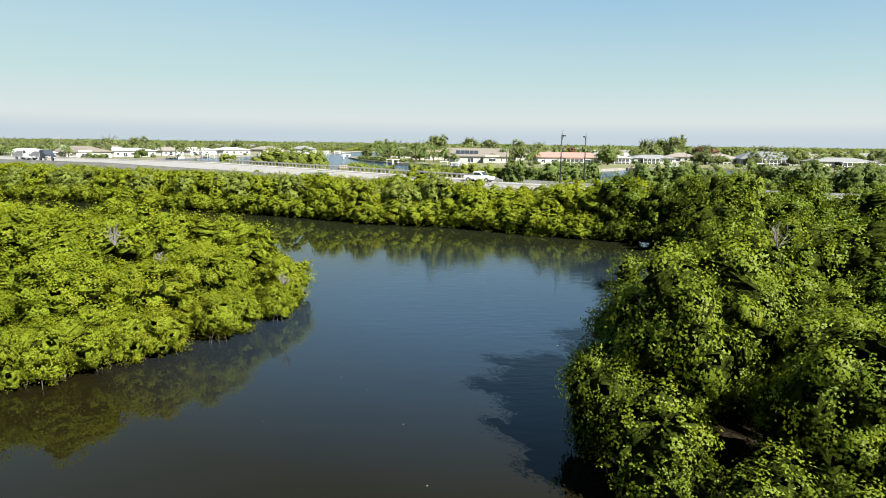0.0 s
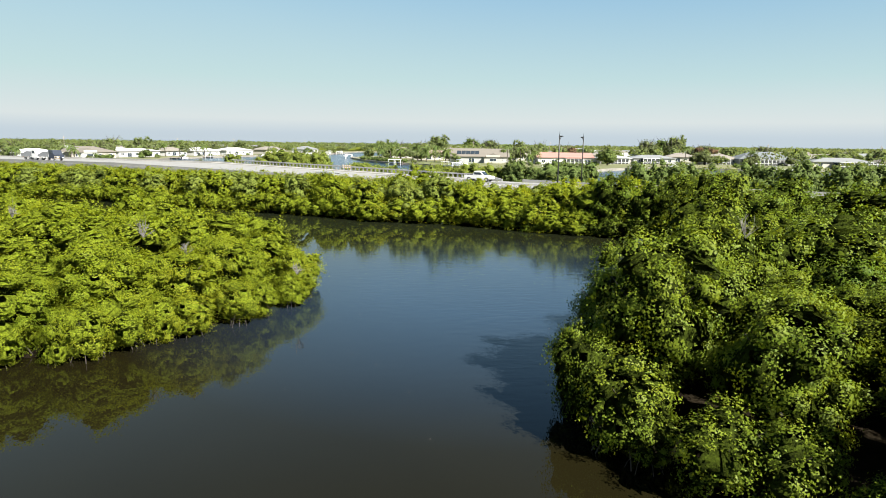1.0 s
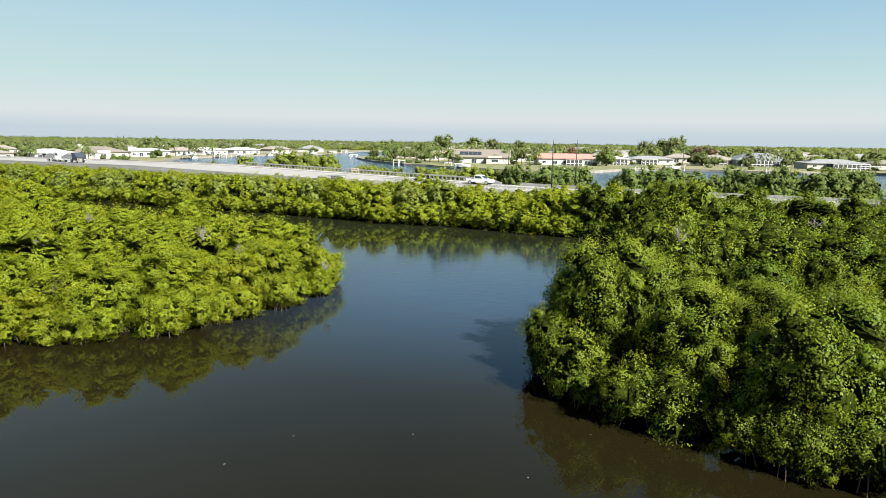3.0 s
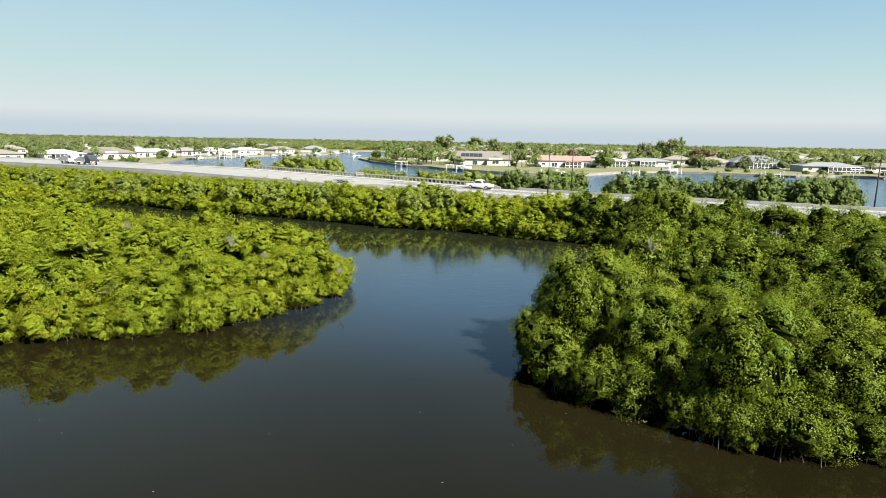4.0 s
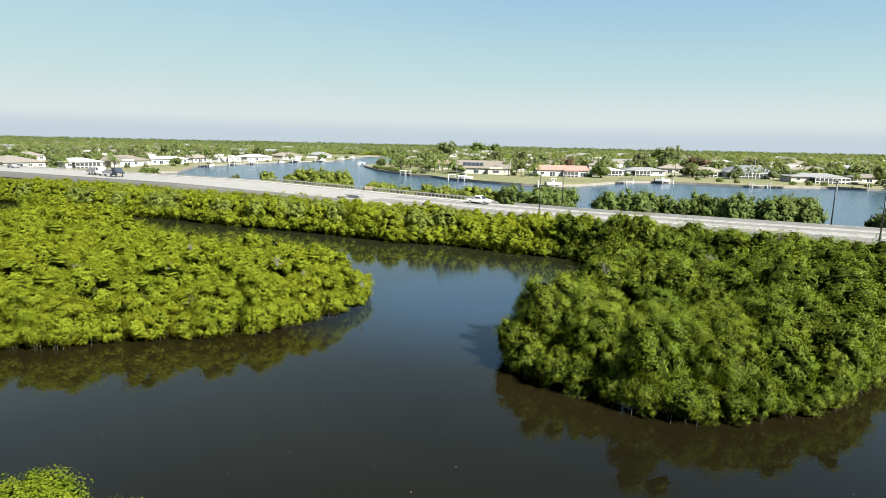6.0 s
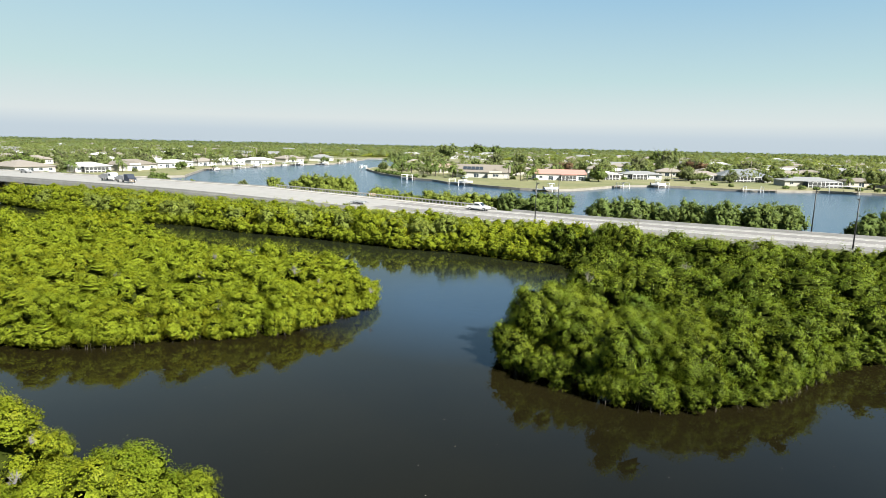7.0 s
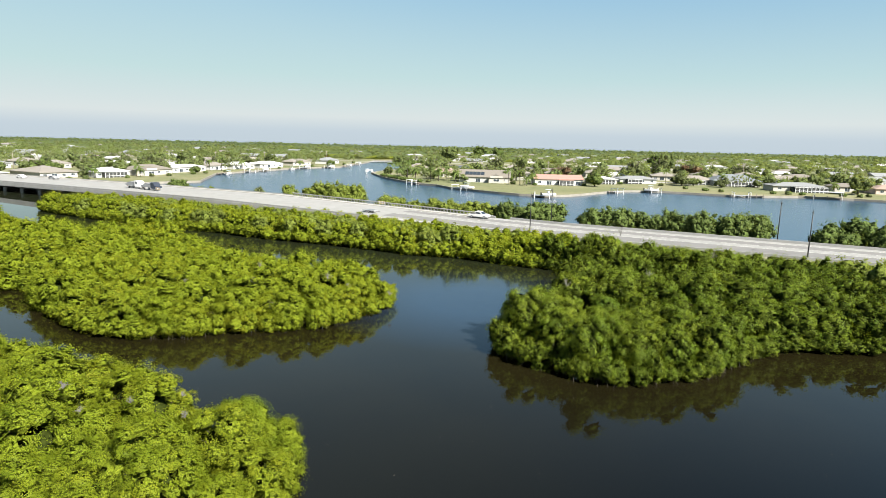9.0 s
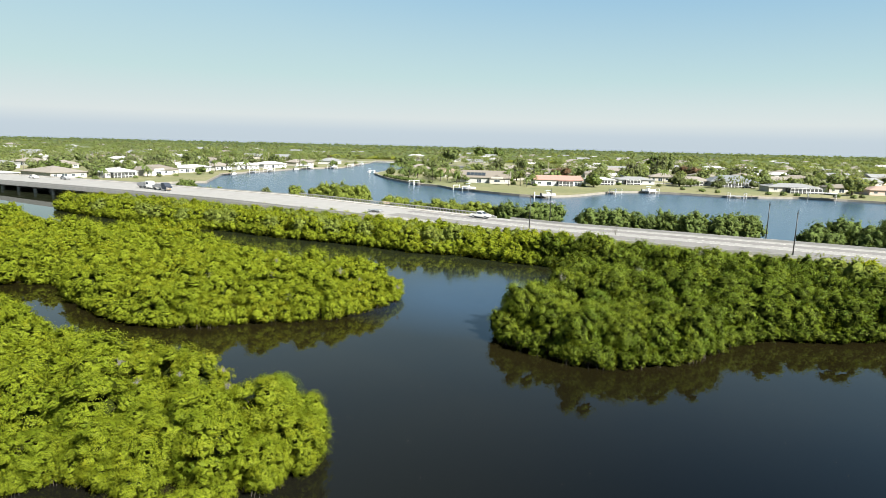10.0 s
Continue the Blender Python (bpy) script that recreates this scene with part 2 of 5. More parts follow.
    sky_patch.inputs["From Min"].default_value, sky_patch.inputs["From Max"].default_value = 22.0, 7.0
    sky_patch.inputs["To Max"].default_value = 0.75
    k.link(off.outputs["Value"], sky_patch.inputs["Value"])
    tone = k.mix(sky_patch.outputs[0], tone, (0.014, 0.030, 0.055))
    # upper creek tinted with the green of the mangroves reflected there
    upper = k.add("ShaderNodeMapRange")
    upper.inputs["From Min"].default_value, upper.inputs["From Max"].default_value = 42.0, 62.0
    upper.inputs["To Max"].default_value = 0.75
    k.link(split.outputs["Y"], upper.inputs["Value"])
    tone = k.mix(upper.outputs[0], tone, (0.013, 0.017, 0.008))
    # canal blue is reflected sky put into the base colour
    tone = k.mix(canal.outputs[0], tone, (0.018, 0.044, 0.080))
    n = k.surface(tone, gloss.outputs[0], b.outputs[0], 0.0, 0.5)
    n.inputs["IOR"].default_value = 1.333
    return k.mat


WATER = water_material()


def lawn_material():
    k = Nodes("lawn")
    big = k.ramp(k.noise(0.02, 4.0, "World"), [(0.35, (0.06, 0.085, 0.024)), (0.5, (0.11, 0.118, 0.045)), (0.68, (0.18, 0.16, 0.085))])
    fine = k.noise(0.5, 5.0, "World")
    k.surface(k.mix(0.3, big, k.ramp(fine, [(0.3, (0.06, 0.075, 0.0225)), (0.7, (0.24, 0.2175, 0.1125))])), 0.95, k.bump(fine, 0.5, 0.1))
    return k.mat


LAWN = lawn_material()


# ---- building blocks ----
def thing(name, place, turn=0.0, label="", category="", group="", kind=""):
    ob = new(name)
    ob.empty_display_size = 0.2
    ob.matrix_basis = pose(*place, 0, 0, turn)
    return tagged(ob, label, category, group, kind)


def mesh_of(name, bm, material, smooth=False):
    me = bpy.data.meshes.new(name)
    bm.to_mesh(me)
    bm.free()
    for m in material if isinstance(material, (list, tuple)) else (material,):
        me.materials.append(m)
    if smooth:
        me.shade_smooth()
    return me


def part(name, bm, material, parent, label=""):
    me = bm if isinstance(bm, bpy.types.Mesh) else mesh_of(name, bm, material)
    ob = new(name, me)
    ob.parent = parent
    return tagged(ob, label)


def box(bm, x0, y0, z0, x1, y1, z1, m=None):
    made = bmesh.ops.create_cube(bm, size=1.0)
    t = Matrix.LocRotScale(((x0 + x1) / 2, (y0 + y1) / 2, (z0 + z1) / 2), None, (abs(x1 - x0), abs(y1 - y0), abs(z1 - z0)))
    bmesh.ops.transform(bm, matrix=t if m is None else m @ t, verts=made["verts"])
    return made["verts"]


def boxes(*rows):
    bm = bmesh.new()
    for r in rows:
        box(bm, *r)
    return bm


def tube(bm, a, b, r0, r1, sides=6):
    a, b = Vector(a), Vector(b)
    d = b - a
    made = bmesh.ops.create_cone(bm, cap_ends=True, segments=sides, radius1=r0, radius2=r1, depth=d.length)
    bmesh.ops.transform(bm, matrix=Matrix.Translation((a + b) / 2) @ d.to_track_quat("Z", "Y").to_matrix().to_4x4(), verts=made["verts"])


def slab(name, outline, top, bottom, material, label="", category="", kind="structure"):
    bm = bmesh.new()
    lo = [bm.verts.new((x, y, bottom)) for x, y in outline]
    hi = [bm.verts.new((x, y, top)) for x, y in outline]
    n = len(outline)
    for i in range(n):
        bm.faces.new((lo[i], lo[(i + 1) % n], hi[(i + 1) % n], hi[i]))
    for a, b, c in tessellate_polygon([[Vector((x, y, 0)) for x, y in outline]]):
        bm.faces.new((hi[a], hi[b], hi[c]))
    bmesh.ops.recalc_face_normals(bm, faces=bm.faces[:])
    return tagged(new(name, mesh_of(name, bm, material)), label, category, "", kind)


# ---- water and land ----
bm = bmesh.new()
bmesh.ops.create_grid(bm, x_segments=1, y_segments=1, size=4800)
bmesh.ops.translate(bm, verts=bm.verts[:], vec=(0, 0, -1.6))
tagged(new("river_bed", mesh_of("river_bed", bm, BED)), "brown silt bed under the tidal water", "ground", "", "structure")
bm = bmesh.new()
bmesh.ops.create_grid(bm, x_segments=1, y_segments=1, size=4700)
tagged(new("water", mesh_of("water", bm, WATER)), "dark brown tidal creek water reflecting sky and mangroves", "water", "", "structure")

# land ends near y 1900; water added beyond stands in for horizon haze
SHORE = [(3600, -560), (900, 100), (400, 185), (190, 217), (178, 225), (157, 232), (128, 228), (118, 234), (108, 240), (98, 244.5), (89, 245), (81, 242.5), (74, 237), (67, 230), (60, 222), (54, 215), (48, 209.5), (41, 206), (34, 205.5), (27, 208.5), (19, 215),
         (10.6, 223), (-2, 236), (-9, 252), (-20, 261), (-30, 280), (-39, 298), (-49, 330), (-55, 352), (-50, 385), (-30, 440), (40, 470), (130, 480), (130, 515), (40, 512), (-48, 530),
         (-50, 575), (-60, 600), (-86, 600), (-84, 540), (-90, 427), (-104, 408), (-115, 390), (-124, 355), (-133, 322), (-138, 300), (-128, 262), (-122, 240), (-140, 222), (-165, 215),
         (-190, 205), (-260, 180), (-420, 120), (-900, -60), (-3600, -1000), (-3600, 1900), (-1500, 1850), (-400, 1950), (600, 1880), (1700, 1960), (3600, 1900)]
slab("ground", SHORE, 0.80, -1.7, LAWN, "dry grass suburban ground along the canals", "ground")

A = [(-8.6, 31.5), (-9.2, 29.2), (-10.6, 27), (-11.8, 25), (-14.6, 23), (-16.2, 20.7), (-21, 19.3), (-26, 18.3), (-30.5, 16), (-36, 15.6), (-42, 17.5), (-52, 25), (-61, 35.5), (-68, 33.5),
     (-95, 40), (-170, 55), (-170, 112), (-120, 104), (-100, 88), (-87, 73), (-78, 70), (-69, 75), (-54, 70), (-45, 61), (-38, 53), (-31, 46), (-25.5, 43), (-21, 47), (-17, 46), (-13, 41), (-10, 36)]
B = [(-11.3, -6.6), (-13, -5), (-15.3, -4.6), (-17.5, -6.6), (-19.2, -4.6), (-22, -1.6), (-26, 0.2), (-31, 2), (-37, 5), (-45, 9.5), (-51, 16), (-57, 18), (-75, 22), (-120, 26), (-120, -40),
     (-42, -34), (-33, -22), (-29, -18.6), (-26.5, -16.6), (-23, -17.2), (-18.5, -20), (-14, -17.8), (-11.6, -15.6), (-10.6, -13.5), (-10.9, -10.5)]
C = [(3.4, 18), (3.0, 15.5), (4.2, 13.2), (5.2, 11.8), (8.3, 9.6), (10.5, 7.4), (13.5, 6.6), (15.6, 6.3), (18.6, 7.2), (22.6, 8.1), (25, 10), (30.7, 14.8), (35, 17.1), (44, 17), (50, 18.2),
     (75, 18), (130, 4), (240, -30), (250, -26), (150, 22), (84, 52), (48, 68), (30, 78), (10, 87), (-20, 103), (-60, 124), (-106, 138), (-122, 131), (-118, 121), (-100, 110), (-88, 104), (-70, 94),
     (-53, 89), (-46, 84.5), (-39, 81.5), (-25, 76.5), (-16, 72), (-8.8, 68), (0, 66.5), (5, 63), (7.5, 61.5), (14, 59), (18, 56.3), (20.3, 52), (18.5, 44), (14.5, 37), (12.3, 32.5), (9.5, 28.5), (7, 25), (5, 22)]


def inset(ring, by):
    """The ring drawn in by so many metres."""
    r = np.array(ring, float)
    area = np.sum(r[:, 0] * np.roll(r[:, 1], -1) - np.roll(r[:, 0], -1) * r[:, 1])
    d = np.roll(r, -1, 0) - np.roll(r, 1, 0)
    d /= np.linalg.norm(d, axis=1)[:, None]
    return [tuple(p) for p in r + np.stack([-d[:, 1], d[:, 0]], 1) * by * np.sign(area)]


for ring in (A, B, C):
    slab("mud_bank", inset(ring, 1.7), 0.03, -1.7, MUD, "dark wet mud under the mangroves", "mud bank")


# ---- road and bridge ----
ROAD = [(420, -95, 19.5, 2.3), (88, 72.5, 19.5, 2.3), (27, 100.5, 20.5, 2.35), (8, 110.4, 21.5, 2.6), (-24, 127, 24, 3.4), (-56, 144, 26, 4.1), (-121, 178, 26, 3.8), (-190, 214, 26, 3.1),
        (-260, 250, 26, 2.6), (-420, 332, 26, 1.4)]


def road_at(s):
    """Far edge, way along, way to the near side, width and height of the road at s, counted in points of ROAD."""
    i = min(int(s), len(ROAD) - 2)
    f = s - i
    a, b = np.array(ROAD[i]), np.array(ROAD[i + 1])
    x, y, w, z = a + (b - a) * f
    d = (b - a)[:2] / np.hypot(*(b - a)[:2])
    return np.array([x, y]), d, np.array([d[1], -d[0]]) * (1 if -d[0] < 0 else -1), w, z


def ribbon(off0, off1, up0, up1, s0=0.0, s1=9.0, share=True, lift=0.0):
    """A strip of road between two distances from the far edge (shares of the width, or metres), with sides."""
    bm = bmesh.new()
    ss = sorted({s0, s1} | {float(i) for i in range(len(ROAD)) if s0 < i < s1})
    rings = []
    for s in ss:
        e, d, n, w, z = road_at(s)
        if 0 < s < len(ROAD) - 1 and s == int(s):
            n2 = road_at(s - 0.001)[2]
            n = (n + n2) / np.linalg.norm(n + n2)
        a, b = (e + n * (o * w if share else (o if o >= 0 else w + o)) for o in (off0, off1))
        rings.append([bm.verts.new((*p, z + u)) for p, u in ((a, up0), (b, up0), (b, up1), (a, up1))])
    for p, q in zip(rings, rings[1:]):
        for j in range(4):
            bm.faces.new((p[j], p[(j + 1) % 4], q[(j + 1) % 4], q[j]))
    bm.faces.new(rings[0])
    bm.faces.new(rings[-1][::-1])
    bmesh.ops.recalc_face_normals(bm, faces=bm.faces[:])
    return bm


road = thing("road", (0, 0, 0), 0, "sun-bleached concrete and asphalt causeway road", "road", "", "structure")
part("roadway", ribbon(0.0, 1.0, -0.9, 0.0), PALE, road)
part("fill", ribbon(-0.10, 1.10, -4.5, -0.35, 0.0, 3.2), SAND, road, "sandy verge of the causeway")
part("fill", ribbon(-0.02, 1.02, -5.5, -0.9, 6.95, 9.0), SAND, road)
part("lane", ribbon(2.7, 8.0, 0.0, 0.012, 0.0, 3.6, False), ASPHALT, road, "grey asphalt lanes")
part("lane", ribbon(10.8, 17.2, 0.0, 0.012, 0.0, 3.6, False), ASPHALT, road)
part("edge_line", ribbon(3.0, 3.15, 0.012, 0.018, 0.0, 3.6, False), LINE, road)
part("edge_line", ribbon(7.6, 7.75, 0.012, 0.018, 0.0, 3.6, False), LINE, road)
part("edge_line", ribbon(11.1, 11.25, 0.012, 0.018, 0.0, 3.6, False), LINE, road)
part("kerb", ribbon(0.0, 0.35, 0.0, 0.55, 0.0, 2.7, False), PALE, road, "low pale concrete barrier")
part("kerb", ribbon(-0.35, -0.001, 0.0, 0.35, 0.0, 2.7, False), PALE, road)
part("sidewalk", ribbon(0.35, 2.2, 0.0, 0.16, 3.0, 9.0, False), CONCRETE, road)
part("sidewalk", ribbon(-2.2, -0.35, 0.0, 0.16, 3.0, 9.0, False), CONCRETE, road)

# far parapet with its balusters, near parapet solid
parapet = thing("bridge_parapet", (0, 0, 0), 0, "pale concrete bridge parapet with open balusters", "parapet", "bridge parapets")
part("plinth", ribbon(0.0, 0.34, 0.0, 0.25, 3.05, 4.85, False), PALE, parapet)
part("top_rail", ribbon(0.0, 0.34, 0.85, 1.08, 3.05, 4.85, False), PALE, parapet)
part("kerb", ribbon(0.0, 0.34, 0.0, 0.40, 4.85, 8.0, False), PALE, parapet, "low concrete kerb along the far edge")
bm = boxes((-0.14, -0.12, 0.2, 0.14, 0.12, 0.9))
bmesh.ops.bevel(bm, geom=bm.edges[:], offset=0.03, segments=1, affect="EDGES")
post = mesh_of("baluster", bm, PALE)


def along_road(s0, s1, step):
    s = s0
    while s < s1:
        yield s
        i = min(int(s), len(ROAD) - 2)
        s += step / math.dist(ROAD[i][:2], ROAD[i + 1][:2])


for s in along_road(3.08, 4.85, 1.0):
    e, d, n, w, z = road_at(s)
    o = part("baluster", post, None, parapet)
    p = e + n * 0.17
    o.matrix_basis = pose(p[0], p[1], z, 0, 0, math.degrees(math.atan2(d[1], d[0])))
bm = bmesh.new()
e, d, n, w, z = road_at(3.05)
vs = [bm.verts.new((*(e + n * u - d * v), z + h)) for v, h in ((0, 0), (4.2, 0), (4.2, 0.3), (1.0, 1.08), (0, 1.08)) for u in (0, 0.45)]
for i in range(5):
    j = (i + 1) % 5
    bm.faces.new((vs[2 * i], vs[2 * j], vs[2 * j + 1], vs[2 * i + 1]))
bm.faces.new(vs[0::2])
bm.faces.new(vs[1::2])
bmesh.ops.recalc_face_normals(bm, faces=bm.faces[:])
part("end_wing", bm, PALE, parapet, "sloping end wall of the parapet")
near_wall = thing("bridge_parapet", (0, 0, 0), 0, "solid pale concrete bridge parapet beside the mangroves", "parapet", "bridge parapets")
part("wall", ribbon(-0.34, -0.001, 0.0, 0.62, 3.6, 8.0, False), PALE, near_wall)
part("fascia", ribbon(0.9995, 1.007, -1.15, 0.10, 3.6, 8.0), PALE, near_wall)

# piers under the deck
for s in along_road(5.75, 7.05, 11.5):
    e, d, n, w, z = road_at(s)
    mid = e + n * w / 2
    pier = thing("bridge_pier", (mid[0], mid[1], -1.6), math.degrees(math.atan2(d[1], d[0])), "pale concrete bridge pier standing in the water", "pier", "bridge piers")
    bm = bmesh.new()
    top = z + 1.6 - 0.9
    side = ((-w / 2 + 0.2, top), (-w / 2 + 0.2, top - 0.45), (-w / 2 + 2.2, top - 1.15), (w / 2 - 2.2, top - 1.15), (w / 2 - 0.2, top - 0.45), (w / 2 - 0.2, top))
    ends = [[bm.verts.new((u, yy, zz)) for yy, zz in side] for u in (-0.7, 0.7)]
    bm.faces.new(ends[0])
    bm.faces.new(ends[1][::-1])
    for i in range(6):
        bm.faces.new((ends[0][i], ends[1][i], ends[1][(i + 1) % 6], ends[0][(i + 1) % 6]))
    bmesh.ops.recalc_face_normals(bm, faces=bm.faces[:])
    part("cap", bm, PALE, pier, "haunched pier cap")
    for k in range(5):
        bm = bmesh.new()
        y = -w / 2 + 1.6 + k * (w - 3.2) / 4
        tube(bm, (0, y, -0.3), (0, y, z + 1.6 - 1.98), 0.55, 0.55, 12)
        part("column", bm, PALE, pier)

# street lamps
bm = bmesh.new()
tube(bm, (0, 0, 0), (0, 0, 0.5), 0.22, 0.18, 10)
tube(bm, (0, 0, 0.5), (0, 0, 8.4), 0.12, 0.08, 8)
pole_mesh = mesh_of("pole", bm, STEEL, True)
bm = bmesh.new()
tube(bm, (0, 0, 7.7), (0.9, 0, 8.3), 0.05, 0.04, 6)
arm_mesh = mesh_of("arm", bm, STEEL)
bm = boxes((0.55, -0.2, 8.2, 1.25, 0.2, 8.38))
bmesh.ops.bevel(bm, geom=bm.edges[:], offset=0.05, segments=1, affect="EDGES")
tube(bm, (0, 0, 8.4), (0, 0, 9.0), 0.05, 0.02, 6)
head_mesh = mesh_of("lamp_head", bm, STEEL)
for x, y, z, turn in ((23.3, 102.7, 2.4, -118), (68.2, 82.2, 2.3, -118), (15.9, 85.7, 2.3, 62), (64.1, 63.9, 2.2, 62)):
    lamp = thing("street_lamp", (x, y, z), turn, "dark slender metal street lamp beside the causeway", "street lamp", "street lamps")
    part("pole", pole_mesh, None, lamp)
    part("arm", arm_mesh, None, lamp)
    part("lamp_head", head_mesh, None, lamp)


# ---- mangroves ----
def kites(rng, centres, out, length, wide, wild):
    """Leaves as kite-shaped blades at centres, facing roughly out and turned a little to the sun."""
    n = len(centres)
    nor = out + rng.normal(0, wild, (n, 3)) + np.array([0, 0, 0.18]) + 0.10 * np.array(SUN)
    nor /= np.linalg.norm(nor, axis=1)[:, None]
    t = np.cross(nor, rng.normal(0, 1, (n, 3)))
    t /= np.linalg.norm(t, axis=1)[:, None] + 1e-9
    b = np.cross(nor, t)
    ln = length * rng.uniform(0.7, 1.25, n)[:, None]
    wd = wide * rng.uniform(0.8, 1.2, n)[:, None]
    v = np.stack([centres - t * ln * 0.5, centres - b * wd * 0.5 - nor * wd * 0.12, centres + t * ln * 0.5, centres + b * wd * 0.5 - nor * wd * 0.12], 1)
    # a leaf takes most of its shading from the bough it sits on
    face = out / np.linalg.norm(out, axis=1)[:, None] + 0.34 * nor
    face /= np.linalg.norm(face, axis=1)[:, None]
    return np.concatenate([v, np.repeat(face[:, None, :], 4, 1)], 2).reshape(-1, 6)


def blades(rng, centres, out, length, wide, wild):
    """Small pointed leaves, three corners each."""
    v = kites(rng, centres, out, length, wide, wild).reshape(-1, 4, 6)
    return np.stack([v[:, 1] * 0.8 + v[:, 0] * 0.2, v[:, 2], v[:, 3] * 0.8 + v[:, 0] * 0.2], 1).reshape(-1, 6)


def turned_to(axes):
    """Two side ways for each axis, square to it."""
    ref = np.where(np.abs(axes[:, 2:3]) > 0.8, np.array([[1.0, 0, 0]]), np.array([[0, 0, 1.0]]))
    u = np.cross(axes, ref)
    u /= np.linalg.norm(u, axis=1)[:, None]
    return u, np.cross(axes, u)


def shell(centre, axes, wide, deep, sides=5):
    """Low domes of close inner growth, one under each pad, as separate triangles."""
    u, v = turned_to(axes)
    rows = []
    for up, out in ((-0.25, 0.86), (0.45, 0.80), (0.86, 0.42)):
        a = np.arange(sides) * 6.2832 / sides + up
        rows.append((u[:, None] * np.cos(a)[None, :, None] + v[:, None] * np.sin(a)[None, :, None]) * out + axes[:, None] * up)
    rows.append(np.repeat(axes[:, None], sides, 1))
    tri = []
    for lo, hi in zip(rows, rows[1:]):
        nl, nh = np.roll(lo, -1, 1), np.roll(hi, -1, 1)
        tri += [np.stack([lo, nl, nh], 2), np.stack([lo, nh, hi], 2)]
    tri = np.concatenate(tri[:-2] + [tri[-1]], 1)
    along = (tri * axes[:, None, None]).sum(3, keepdims=True) * axes[:, None, None]
    at = centre[:, None, None] + (tri - along) * wide[:, None, None, None] + along * deep[:, None, None, None]
    return np.concatenate([at, tri], 3).reshape(-1, 6)


def canopy(rng, rad, height, pads, per, length, low=0.05, wild=0.45, ragged=0.15, plump=1.0):
    """One crown: boughs that each hold up a pad of leaf tufts, some deep and some far out. The corners of its leaves,
    and of the close growth and core inside, coloured dark for shade.
    """
    floor = -0.82 + low * 1.5
    zc = height * 0.44
    size = np.array([rad, rad, height * 0.93 - zc])
    dz = floor + (1.0 - floor) * (np.arange(pads) + 0.5) / pads
    hz = np.sqrt(np.clip(1 - dz ** 2, 0, 1))
    g = (np.arange(pads) + rng.uniform(0, 1)) * 2.39996
    d = np.stack([hz * np.cos(g), hz * np.sin(g), dz], 1) + rng.normal(0, 0.13, (pads, 3))
    d /= np.linalg.norm(d, axis=1)[:, None]
    f, ph = rng.normal(0, 2.2, (4, 3)), rng.uniform(0, 6.28, 4)
    reach = (1.04 - ragged * 2 * rng.uniform(0, 1, pads) ** 1.4) * (1 + 0.055 * np.sin(d @ f.T + ph).sum(1))
    axes = d / size * rad + np.array([0, 0, 0.45]) + rng.normal(0, 0.15, (pads, 3))
    axes /= np.linalg.norm(axes, axis=1)[:, None]
    wide = plump * rad * math.sqrt(2 * (1 - floor) / pads) * np.clip(rng.lognormal(-0.05, 0.28, pads), 0.5, 1.5)
    deep = wide * rng.uniform(0.42, 0.85, pads)
    centre = d * size * reach[:, None] + (0, 0, zc) - axes * deep[:, None] * 0.75
    centre[:, 2] = np.maximum(centre[:, 2], 0.2 + rng.uniform(0, 0.35, pads))
    # tufts over each pad, leaves round each tuft
    tufts = max(4, per // 13)
    each = max(3, per // tufts)
    way = rng.normal(0, 1, (pads, tufts, 3))
    way /= np.linalg.norm(way, axis=2)[:, :, None]
    lift = (way * axes[:, None]).sum(2, keepdims=True)
    way = np.where(lift < -0.2, way - 2 * lift * axes[:, None], way)
    along = (way * axes[:, None]).sum(2, keepdims=True) * axes[:, None]
    spot = centre[:, None] + ((way - along) * wide[:, None, None] + along * deep[:, None, None]) * (0.80 + 0.42 * rng.uniform(0, 1, (pads, tufts, 1)) ** 1.5)
    loose = rng.normal(0, 1, (pads, tufts, each, 3))
    at = spot[:, :, None] + loose * (wide * 0.17)[:, None, None, None]
    out = way[:, :, None] * 0.9 + axes[:, None, None] * 0.25 + loose * 0.22
    at, out = at.reshape(-1, 3), out.reshape(-1, 3)
    at[:, 2] = np.maximum(at[:, 2], rng.uniform(0.1, 0.4, len(at)))
    out /= np.linalg.norm(out, axis=1)[:, None]
    leaves = blades(rng, at, out, length, length * 0.9, wild)
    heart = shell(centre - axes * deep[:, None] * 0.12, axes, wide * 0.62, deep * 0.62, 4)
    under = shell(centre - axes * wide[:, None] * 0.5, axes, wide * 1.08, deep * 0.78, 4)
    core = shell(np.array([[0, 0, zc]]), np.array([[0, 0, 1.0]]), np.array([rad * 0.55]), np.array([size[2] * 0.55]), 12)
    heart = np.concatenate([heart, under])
    for v in (heart, core):
        v[:, 2] = np.maximum(v[:, 2], 0.18)
    return leaves, heart, core


